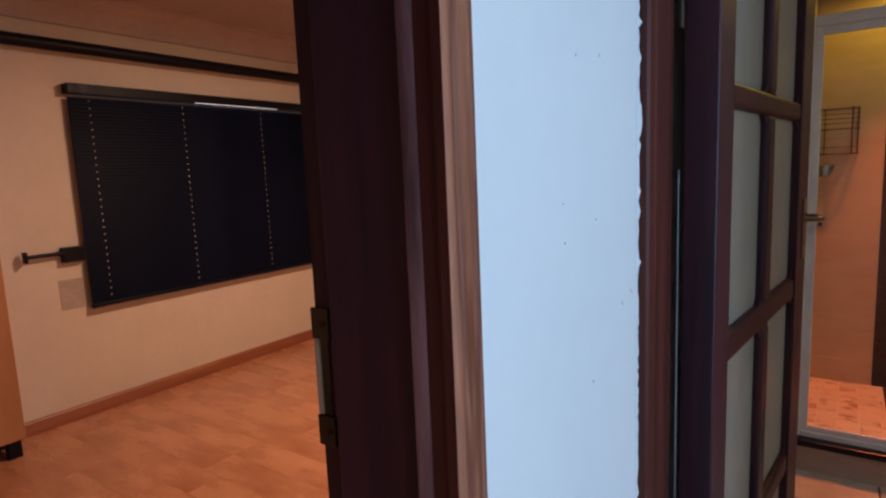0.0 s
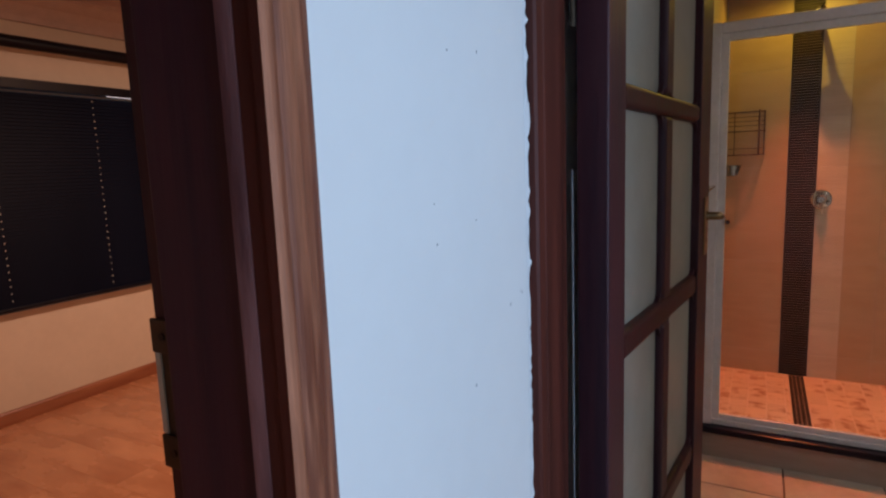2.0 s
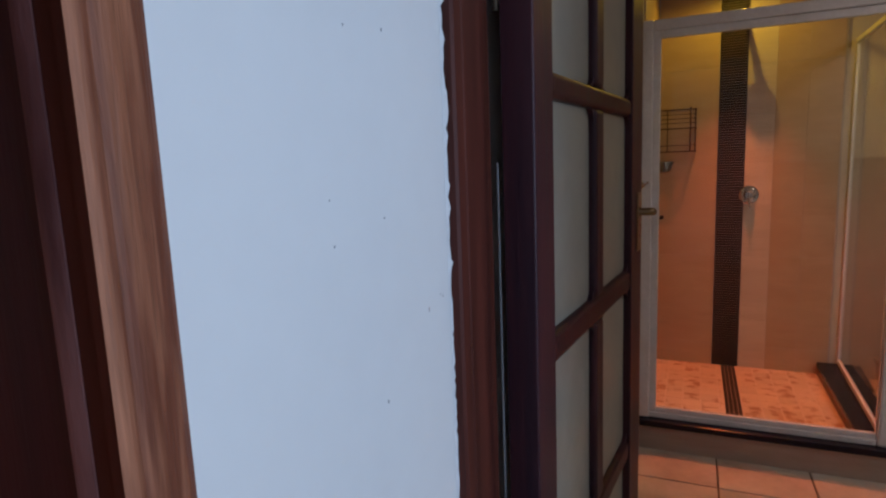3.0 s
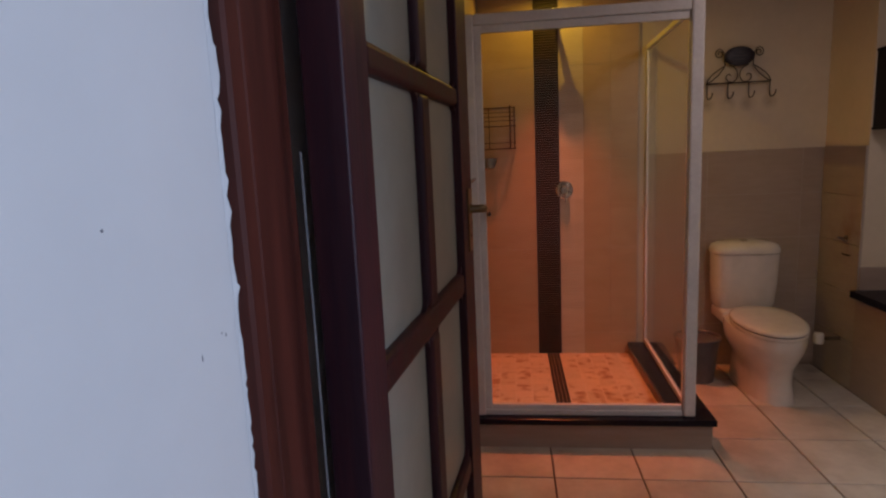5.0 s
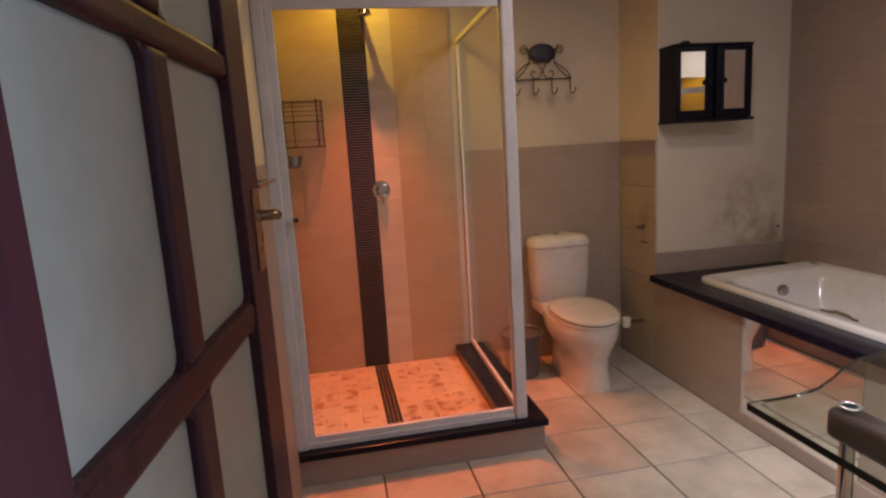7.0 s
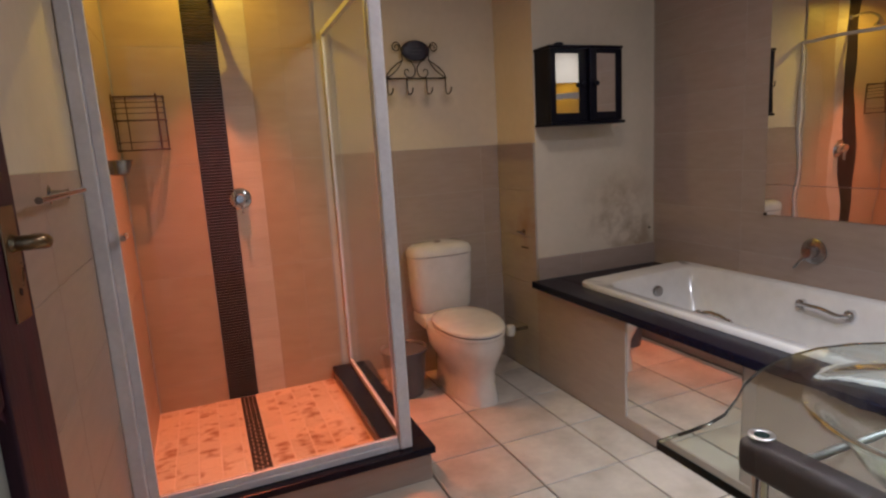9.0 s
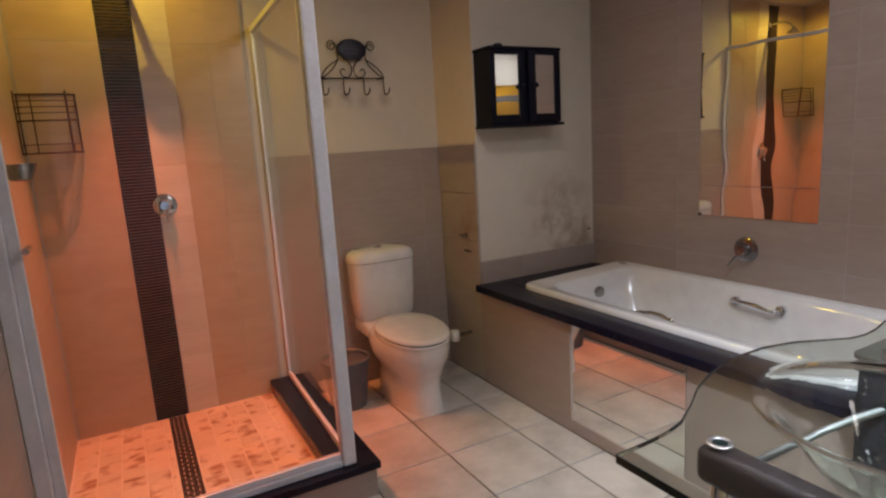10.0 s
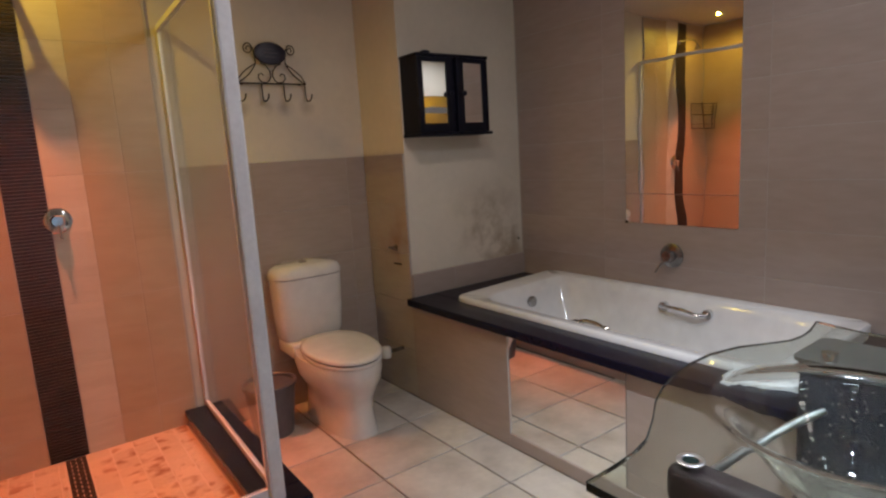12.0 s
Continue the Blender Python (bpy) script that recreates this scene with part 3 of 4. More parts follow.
def shower_fittings():
    # ribbed dark strip on the back wall
    strip = thing("mosaic_strip", (0.285, 4.44, 0), "dark brown ribbed mosaic strip on the shower wall", "mosaic strip", kind="structure")
    bm = bmesh.new()
    z = 0.09
    while z < TOP - 0.03:
        box(bm, -0.081, -0.006, z, 0.081, 0.0068, z + 0.0134, bevel=0.0012, seg=1)
        z += 0.0165
    tagged(part("rib", bm, DARK_TILE, strip), kind="stuff")
    part("backing", boxed(-0.082, 0.001, 0.084, 0.082, 0.0066, TOP - 0.02), STRIP_JOINT, strip)
    # shower head and arm
    hd = thing("wall_shower", (0.345, 4.44, 2.375), "chrome shower head on a short bent arm", "shower head")
    part("flange", lathe(bmesh.new(), [(0.03, -0.016), (0.03, -0.010), (0.02, -0.02)][::-1], (0, 0, 0.05), 20, "y"), CHROME, hd, smooth=True)
    part("arm", tube(bmesh.new(), [(0, -0.015, 0.05), (0, -0.10, 0.055), (0, -0.17, 0.045), (0.01, -0.22, 0.01), (0.015, -0.235, -0.015)], 0.010, 12), CHROME, hd, smooth=True)
    part("rose", lathe(bmesh.new(), [(0.012, 0.0), (0.016, -0.02), (0.033, -0.05), (0.038, -0.06), (0.036, -0.066)], (0.017, -0.24, -0.012), 24), CHROME, hd, smooth=True)
    # mixer
    mx = thing("shower_mixer", (0.395, 4.4445, 1.27), "round chrome shower mixer with a lever", "mixer tap")
    part("plate", lathe(bmesh.new(), [(0.062, -0.002), (0.062, -0.006), (0.05, -0.014)], (0, 0, 0), 28, "y"), CHROME, mx, smooth=True)
    part("body", lathe(bmesh.new(), [(0.03, -0.0145), (0.03, -0.05), (0.024, -0.06)], (0, 0, 0), 24, "y"), CHROME, mx, smooth=True)
    part("lever", tube(bmesh.new(), [(0, -0.052, -0.01), (0.004, -0.062, -0.05), (0.006, -0.07, -0.085)], 0.008, 10, 0.006), CHROME, mx, smooth=True)
    # wire rack in the corner
    rk = thing("shower_rack", (-0.05, 4.44, 1.57), "rusted two-tier wire shower rack in the corner", "wire rack")
    for z in (0.0, 0.15):
        for dz in (0.0, 0.035, 0.062, 0.09, 0.12) if z else (0.0, 0.04):
            part("hoop", tube(bmesh.new(), [(-0.125, -0.012, z + dz), (-0.125, -0.10, z + dz), (-0.09, -0.125, z + dz), (0.085, -0.125, z + dz), (0.12, -0.10, z + dz), (0.12, -0.012, z + dz)], 0.0026 if dz else 0.0045, 6), RUST_WIRE, rk)
        for k in range(7):
            x = -0.1 + k * 0.033
            part("shelf_wire", tube(bmesh.new(), [(x, -0.01, z), (x, -0.122, z)], 0.0022, 6), RUST_WIRE, rk)
    for x in (-0.118, 0.085):
        part("upright", tube(bmesh.new(), [(x, -0.118, -0.005), (x, -0.122, 0.285)], 0.0055 if x > 0 else 0.0032, 8), RUST_WIRE, rk)
    for x in (-0.055,):
        part("upright", tube(bmesh.new(), [(x, -0.127, -0.005), (x, -0.127, 0.27)], 0.003, 8), RUST_WIRE, rk)
    part("back_wire", tube(bmesh.new(), [(-0.122, -0.006, 0.28), (0.118, -0.006, 0.28)], 0.003, 6), RUST_WIRE, rk)
    for x in (-0.12, 0.115):
        part("back_wire", tube(bmesh.new(), [(x, -0.0045, -0.004), (x, -0.0045, 0.285)], 0.004, 6), RUST_WIRE, rk)
    # soap dish on the side wall
    sd = thing("soap_dish", (-0.178, 3.46, 1.492), "small chrome soap dish on the shower wall", "soap dish")
    part("bracket", tube(bmesh.new(), [(0.002, 0, 0.0), (0.04, 0, 0.0)], 0.009, 10), DULL_CHROME, sd, smooth=True)
    part("dish", lathe(bmesh.new(), [(0.020, -0.046), (0.034, -0.040), (0.048, -0.006), (0.053, 0.012), (0.048, 0.012), (0.031, -0.028), (0.004, -0.034)], (0.092, 0, 0.012), 24), DULL_CHROME, sd, smooth=True)
    # towel ring on the wall outside the cubicle
    tr = thing("towel_holder", (-0.18, 2.72, 1.43), "short chrome towel bar beside the shower", "towel bar")
    part("rosette", lathe(bmesh.new(), [(0.026, 0.001), (0.026, 0.008), (0.012, 0.012), (0.010, 0.04), (0.014, 0.05)], (0, 0, 0), 20, "x"), DULL_CHROME, tr, smooth=True)
    part("bar", tube(bmesh.new(), [(0.05, -0.32, 0.0), (0.05, 0.0, 0), (0.05, 0.22, 0.0)], 0.008, 10), DULL_CHROME, tr, smooth=True)


shower_fittings()


def pebble_floor():
    fl = thing("shower_floor", (0, 0, 0), "square tumbled stone shower floor with a dark band", "shower floor", kind="structure")
    part("bed", boxed(-0.178, 3.302, 0.0754, 0.828, 4.438, 0.0868), PEBBLE_BED, fl)
    tiles_on(fl, "tile", STONE, "z", 0.0835, steps(-0.172, 0.256, 0.1, -0.168), steps(3.31, 4.436, 0.1, 3.35), 0.009, 0.004, 0.0025)
    tiles_on(fl, "tile", STONE, "z", 0.0835, steps(0.354, 0.826, 0.1, 0.354), steps(3.31, 4.436, 0.1, 3.35), 0.009, 0.004, 0.0025)
    bm = bmesh.new()
    y, r = 3.33, 0
    while y < 4.42:
        for x0, x1 in (((0.262, 0.302), (0.306, 0.348)) if r % 2 else ((0.262, 0.28), (0.284, 0.326), (0.33, 0.348))):
            box(bm, x0, y, 0.0812, x1, y + 0.019, 0.0892, bevel=0.001, seg=1)
        y += 0.023
        r += 1
    part("mosaic", bm, DARK_TILE, fl, "dark brown brick mosaic band")["kind"] = "stuff"


pebble_floor()


# ---- toilet ----
def lean(bm):
    """The rim, seat and lid rise a little towards the cistern."""
    for v in bm.verts:
        if v.co.z > 0.365:
            v.co.z += 0.05 * (v.co.y + 0.77)
    return bm


def toilet():
    t = thing("toilet", (1.56, 4.445, 0), "white ceramic close-coupled toilet with the lid down", "toilet")
    n = 36
    # pedestal and bowl, widening upward; y is negative towards the room
    rings = [oval(0.018, -0.37, 0.0, 0.132, 0.335, n, 2.6, 0.30), oval(0.018, -0.37, 0.03, 0.129, 0.331, n, 2.6, 0.30), oval(0.017, -0.37, 0.13, 0.122, 0.315, n, 2.5, 0.30),
             oval(0.015, -0.375, 0.20, 0.135, 0.315, n, 2.4, 0.29), oval(0.014, -0.39, 0.265, 0.175, 0.33, n, 2.2, 0.28), oval(0.013, -0.40, 0.32, 0.203, 0.35, n, 2.1, 0.28),
             oval(0.012, -0.40, 0.37, 0.212, 0.36, n, 2.1, 0.29), oval(0.012, -0.40, 0.405, 0.206, 0.36, n, 2.1, 0.29)]
    part("bowl", lean(loft(bmesh.new(), rings)), CERAMIC, t, smooth=True)
    part("deck", boxed(-0.172, -0.245, 0.366, 0.185, -0.01, 0.452, bevel=0.02, seg=3), CERAMIC, t, smooth=True)
    seat = [oval(0.012, -0.455, z, 0.198 * s, 0.31 * s, n, 2.15, 0.215 * s) for z, s in ((0.4075, 0.99), (0.412, 1.0), (0.422, 1.0), (0.4265, 0.985))]
    part("seat", lean(loft(bmesh.new(), seat)), CERAMIC, t, smooth=True)
    lid = [oval(0.012, -0.455, z, 0.2 * s, 0.313 * s, n, 2.15, 0.24 * s) for z, s in ((0.4345, 0.985), (0.438, 1.0), (0.448, 1.0), (0.455, 0.975), (0.460, 0.9), (0.4625, 0.6))]
    part("lid", lean(loft(bmesh.new(), lid)), CERAMIC, t, "closed rounded toilet lid", True)
    # Dark ring stands in for the shade between seat and lid.
    part("seat_gap_shade", lean(loft(bmesh.new(), [oval(0.012, -0.455, z, 0.190, 0.302, n, 2.15, 0.205) for z in (0.4267, 0.4343)])), PLASTIC_AND_GAP_SHADE, t)
    cis = [oval(0, -0.10, z, rx, ry, n, 4.0, 0.095) for z, rx, ry in ((0.4525, 0.175, 0.085), (0.48, 0.19, 0.10), (0.62, 0.200, 0.112), (0.818, 0.206, 0.12))]
    part("cistern", loft(bmesh.new(), cis), CERAMIC, t, smooth=True)
    cl = [oval(0, -0.10, z, rx, ry, n, 3.4, 0.095) for z, rx, ry in ((0.8195, 0.206, 0.120), (0.824, 0.213, 0.128), (0.850, 0.213, 0.128), (0.877, 0.197, 0.114), (0.893, 0.155, 0.08))]
    part("cistern_lid", loft(bmesh.new(), cl), CERAMIC, t, smooth=True)
    part("flush_button", lathe(bmesh.new(), [(0.024, 0.8932), (0.024, 0.899), (0.018, 0.902)], (0, -0.09, 0), 20), CHROME, t, smooth=True)
    part("seat_hinge", boxed(-0.10, -0.235, 0.4525, 0.10, -0.205, 0.470, bevel=0.006), CERAMIC, t)
    part("fixing_cap", boxed(-0.016, -0.667, 0.115, 0.016, -0.655, 0.135, bevel=0.003), PLASTIC_AND_GAP_SHADE, t)


toilet()
ps = thing("stop_valve", (1.945, 4.12, -0.02), "white plastic stop valve on a short grey wall pipe", "valve")
part("body", lathe(bmesh.new(), [(0.018, 0.275), (0.029, 0.280), (0.031, 0.30), (0.031, 0.335), (0.026, 0.346), (0.010, 0.350)], (0, 0, 0), 20), CERAMIC, ps, smooth=True)
part("wall_pipe", tube(bmesh.new(), [(0.035, 0, 0.31), (0.125, 0, 0.31)], 0.012, 10), DULL_CHROME, ps, smooth=True)


def waste_bin():
    b = thing("waste_bin", (1.225, 4.17, 0.0), "grey plastic waste bin beside the toilet", "waste bin")
    part("bucket", lathe(bmesh.new(), [(0.10, 0.0), (0.105, 0.004), (0.135, 0.28), (0.130, 0.28), (0.101, 0.012), (0.002, 0.01)], seg=28), BIN_PLASTIC, b, smooth=True)
    part("rim", lathe(bmesh.new(), [(0.1355, 0.275), (0.144, 0.278), (0.146, 0.298), (0.138, 0.302), (0.1305, 0.294), (0.1305, 0.2805)], seg=28), BIN_PLASTIC, b, smooth=True)


waste_bin()


# ---- hook rack and mirror cabinet ----
def spiral(cx, cz, r0, turns, start, sgn=1, y=0.0, n=20):
    return [(cx + r0 * (1 - 0.75 * k / n) * math.cos(start + sgn * turns * 2 * math.pi * k / n), y, cz + r0 * (1 - 0.75 * k / n) * math.sin(start + sgn * turns * 2 * math.pi * k / n)) for k in range(n + 1)]


def hook_rack():
    h = thing("hook_rack", (1.517, 4.42, 1.926), "wrought-iron scroll hook rack with an oval plaque", "hook rack")
    W = 0.20
    R = 0.0046
    part("bar", tube(bmesh.new(), [(-W, 0, 0), (W, 0, 0)], R, 8), IRON, h)
    plq = loft(bmesh.new(), [[(0.095 * s * math.cos(a), y, 0.165 + 0.062 * s * math.sin(a)) for a in (2 * math.pi * k / 32 for k in range(32))] for y, s in ((0.006, 0.97), (-0.004, 1.0), (-0.010, 0.93), (-0.013, 0.6))])
    plate = part("plaque", plq, PLAQUE, h, "dark oval plaque", True)
    for w, dz in ((0.05, 0.022), (0.085, 0.002), (0.06, -0.020)):
        part("lettering", boxed(-w / 2, -0.0142, 0.165 + dz - 0.003, w / 2, -0.0128, 0.165 + dz + 0.003), PLAQUE_MARK, plate, "worn unreadable grey writing")
    for sg in (-1, 1):
        part("brace", tube(bmesh.new(), [(sg * W, 0, 0), (sg * 0.187, 0, 0.030), (sg * 0.162, 0, 0.058), (sg * 0.120, 0, 0.090), (sg * 0.086, 0, 0.109)], R * 0.75, 8), IRON, h)
        part("brace", tube(bmesh.new(), [(sg * W, 0, 0.001), (sg * 0.165, 0, 0.020), (sg * 0.128, 0, 0.050), (sg * 0.103, 0, 0.082), (sg * 0.088, 0, 0.106)], R * 0.75, 8), IRON, h)
        part("scroll", tube(bmesh.new(), [(sg * 0.086, 0, 0.108), (sg * 0.089, 0, 0.150), (sg * 0.094, 0, 0.186), (sg * 0.106, 0, 0.210)] + spiral(sg * 0.121, 0.186, 0.030, 1.4, math.pi / 2, -sg), R * 0.75, 8), IRON, h)
        part("scroll", tube(bmesh.new(), [(sg * 0.060, 0, 0.112), (sg * 0.030, 0, 0.100), (sg * 0.009, 0, 0.070), (sg * 0.006, 0, 0.042), (sg * 0.015, 0, 0.018), (sg * 0.036, 0, 0.004), (sg * 0.062, 0, 0.009), (sg * 0.079, 0, 0.028), (sg * 0.075, 0, 0.050), (sg * 0.058, 0, 0.056), (sg * 0.048, 0, 0.044)], R * 0.75, 8), IRON, h)
    for k in range(4):
        x = -W + 0.006 + k * (2 * W - 0.012) / 3
        part("hook", tube(bmesh.new(), [(x, 0, 0), (x, 0, -0.06), (x, -0.004, -0.085), (x, -0.016, -0.098), (x + 0.01, -0.032, -0.098), (x + 0.018, -0.042, -0.08), (x + 0.02, -0.045, -0.06)], R * 0.85, 8), IRON, h)
    for x in (-W + 0.03, W - 0.03):
        part("wall_peg", tube(bmesh.new(), [(x, 0, 0), (x, 0.03, 0)], 0.005, 8), IRON, h)


hook_rack()


def mirror_cabinet():
    c = thing("mirror_cabinet", (2.347, 3.98, 1.577), "black wooden wall cabinet with two mirror doors", "cabinet")
    W, D, H = 0.2520, 0.172, 0.450
    part("body", boxed(-W, -D + 0.02, 0.018, W, -0.002, H - 0.018, bevel=0.002), EBONY, c)
    part("top", boxed(-W - 0.006, -D - 0.004, H - 0.0178, W + 0.006, -0.002, H, bevel=0.004), EBONY, c)
    part("bottom_ledge", boxed(-W - 0.008, -D - 0.012, 0.0, W + 0.016, -0.002, 0.0178, bevel=0.004), EBONY, c)
    for x0, x1, f0, f1, kx in ((-W, -0.001, 0.037, 0.053, -0.066), (0.001, W, 0.054, 0.047, 0.064)):
        y0, y1, z0, z1 = -D, -D + 0.0198, 0.02, H - 0.02
        dr = part("door", boxed(x0 + f0 + 0.0002, y0 + 0.006, z0 + 0.0502, x1 - f1 - 0.0002, y1, z1 - 0.0262), MIRROR, c, "mirror panel in a black frame")
        part("frame", boxed(x0, y0, z0, x0 + f0, y1, z1, bevel=0.003), EBONY, dr), part("frame", boxed(x1 - f1, y0, z0, x1, y1, z1, bevel=0.003), EBONY, dr)
        part("frame", boxed(x0 + f0 + 0.0002, y0, z0, x1 - f1 - 0.0002, y1, z0 + 0.05, bevel=0.003), EBONY, dr), part("frame", boxed(x0 + f0 + 0.0002, y0, z1 - 0.026, x1 - f1 - 0.0002, y1, z1, bevel=0.003), EBONY, dr)
        part("knob", lathe(bmesh.new(), [(0.007, -0.0005), (0.006, -0.012), (0.014, -0.02), (0.015, -0.027), (0.008, -0.033)], (kx * 0.55, y0, 0.231), 18, "y"), EBONY, dr, smooth=True)
        if x0 > 0:
            hinge = Vector((x1, y1, 0)) * K
            dr.matrix_local = Matrix.Translation(hinge) @ Matrix.Rotation(radians(5.0), 4, "Z") @ Matrix.Translation(-hinge)
    part("ornament", lathe(bmesh.new(), [(0.03, H + 0.0002), (0.028, H + 0.012), (0.015, H + 0.018)], (-W + 0.08, -0.14, 0), 16), EBONY, c, "small dark knob lying on top", True)


mirror_cabinet()


# ---- bath ----
def bath():
    surround = thing("bath_surround", (0, 0, 0), "tiled bath surround with a black granite top and mirrored front", "bath surround", kind="structure")
    AX, Y0 = 2.07, 1.2
    part("apron", boxed(AX, 3.162, 0.0, AX + 0.06, 3.9785, 0.5925), WALL_TILE, surround, "beige tiled bath front")
    part("plinth", boxed(AX, Y0, 0.0, AX + 0.10, 3.1618, 0.068, bevel=0.002), WALL_TILE, surround)
    part("apron", boxed(AX + 0.011, Y0, 0.0682, AX + 0.05, 2.4785, 0.5925), WALL_TILE, surround)
    part("mirror_edge", boxed(AX - 0.0006, 3.1598, 0.069, AX + 0.016, 3.1617, 0.5925, bevel=0.0008), TILE_JOINT, surround)
    part("mirror_panel", boxed(AX + 0.006, 2.48, 0.0684, AX + 0.016, 3.1596, 0.5925), MIRROR, surround, "mirror panel on the bath front")
    part("backing", boxed(AX + 0.0162, 2.4787, 0.0682, AX + 0.05, 3.1615, 0.5925), WALL_TILE, surround)
    zt0, zt1 = 0.593, 0.636
    part("top_front", boxed(2.03, Y0, zt0, 2.225, 3.978, zt1, bevel=0.006), GRANITE, surround, "polished black granite edge")
    part("top_end", boxed(2.2252, 3.70, zt0, 3.0, 3.978, zt1, bevel=0.003), GRANITE, surround, "polished black granite shelf")
    part("top_back", boxed(2.93, Y0, zt0, 3.0, 3.6998, zt1, bevel=0.003), GRANITE, surround)
    b = thing("bathtub", (2.6, 2.83, 0), "white acrylic built-in bathtub", "bathtub")
    hx, hy, n = 0.402, 0.895, 64
    def rect(z, sx, sy, p, dy=0.0):
        return oval(0, dy, z, sx, sy, n, p)
    rings = [rect(0.60, hx, hy, 24), rect(0.6365, hx, hy, 24), rect(0.656, hx, hy, 24), rect(0.665, hx - 0.008, hy - 0.008, 24), rect(0.665, hx - 0.055, hy - 0.105, 11, -0.035), rect(0.656, hx - 0.066, hy - 0.120, 10, -0.038), rect(0.60, hx - 0.083, hy - 0.145, 8, -0.040),
             rect(0.45, hx - 0.115, hy - 0.20, 6, -0.045), rect(0.30, hx - 0.15, hy - 0.27, 5, -0.045), rect(0.25, hx - 0.2, hy - 0.33, 4, -0.04), rect(0.235, hx - 0.3, hy - 0.5, 3)]
    bm = loft(bmesh.new(), rings, cap0=False)
    for v in bm.verts:
        # the rim climbs slightly towards the wall
        if v.co.z > 0.59:
            v.co.z += 0.022 * (v.co.x + hx) / (2 * hx)
    part("shell", bm, ACRYLIC, b, smooth=True)
    for sg, at in ((1, (hx - 0.093, -0.11, 0.612)), (-1, (-hx + 0.09, 0.0, 0.638))):
        x, y, z = at
        hl = 0.12 if sg > 0 else 0.085
        part("grab_handle", tube(bmesh.new(), [(x + sg * 0.012, y - hl, z - 0.004), (x - sg * 0.025, y - hl, z - 0.004), (x - sg * 0.043, y - hl * 0.72, z - 0.006), (x - sg * 0.045, y - hl * 0.1, z + 0.010), (x - sg * 0.045, y + hl * 0.6, z + 0.012), (x - sg * 0.028, y + hl, z + 0.006), (x + sg * 0.012, y + hl, z + 0.006)], 0.011, 12), CHROME, b, "chrome grab handle", True)
        for dy in (-hl, hl):
            part("boss", lathe(bmesh.new(), [(0.024, -0.012), (0.024, 0.012)], (x, y + dy, z), 16, "x"), CHROME, b, smooth=True)
    part("overflow", lathe(bmesh.new(), [(0.036, 0.0), (0.036, -0.012), (0.03, -0.016), (0.012, -0.018)], (0.02, hy - 0.193, 0.575), 24, "y"), DULL_CHROME, b, "round chrome overflow", True)
    part("waste", lathe(bmesh.new(), [(0.03, 0.236), (0.03, 0.242), (0.02, 0.244)], (0, 0.2, 0), 20), CHROME, b, smooth=True)


bath()


def bath_mixer():
    m = thing("bath_mixer", (3.0, 2.85, 0.868), "chrome wall-mounted bath mixer", "mixer tap")
    part("plate", lathe(bmesh.new(), [(0.065, -0.001), (0.065, -0.006), (0.05, -0.013)], (0, 0, 0), 28, "x"), DULL_CHROME, m, smooth=True)
    part("body", lathe(bmesh.new(), [(0.032, -0.0135), (0.032, -0.05), (0.025, -0.06)], (0, 0, 0), 24, "x"), DULL_CHROME, m, smooth=True)
    part("lever", tube(bmesh.new(), [(-0.05, 0.0, -0.015), (-0.065, 0.03, -0.05), (-0.08, 0.05, -0.085)], 0.009, 10, 0.006), DULL_CHROME, m, smooth=True)


bath_mixer()
wm = thing("wall_mirror", (3.0, 2.817, 1.033), "tall frameless mirror above the bath", "mirror")
part("lower_sheet", boxed(-0.004, -0.317, 0.0, 0.0018, 0.317, 0.1600, bevel=0.0008), WAVY_MIRROR, wm)
part("upper_sheet", boxed(-0.004, -0.317, 0.1622, 0.0018, 0.317, 1.25, bevel=0.0008), WAVY_MIRROR, wm)
part("clip", boxed(-0.009, 0.304, -0.005, -0.0042, 0.320, 0.009, bevel=0.0015), BRONZE, wm, "small dark mirror clip")
vm = thing("vanity_mirror", (1.66, 1.081, 1.15), "wide frameless mirror on the wall above the glass vanity", "mirror")
part("glass", boxed(-0.52, 0.001, 0.0, 0.52, 0.006, 0.98, bevel=0.001), MIRROR, vm)
ws = thing("wall_screw", (2.965, 3.98, 0.878), "small dull screw hook in the stained plaster wall", "screw hook")
part("screw", lathe(bmesh.new(), [(0.007, -0.001), (0.007, -0.006), (0.004, -0.012)], (0, 0, 0), 12, "y"), BRONZE, ws, smooth=True)
hd = thing("paper_holder", (2.0785, 4.12, 0.93), "small broken chrome paper holder stub", "paper holder")
part("rosette", lathe(bmesh.new(), [(0.018, -0.006), (0.018, -0.012), (0.009, -0.018), (0.008, -0.04)], (0, 0, 0), 16, "x"), DULL_CHROME, hd, smooth=True)
part("screw_hole", boxed(-0.0125, -0.05, -0.105, -0.0085, 0.03, -0.097), IRON, hd)
part("stub", tube(bmesh.new(), [(-0.038, 0.03, 0.002), (-0.04, -0.06, -0.006)], 0.007, 8), DULL_CHROME, hd, smooth=True)


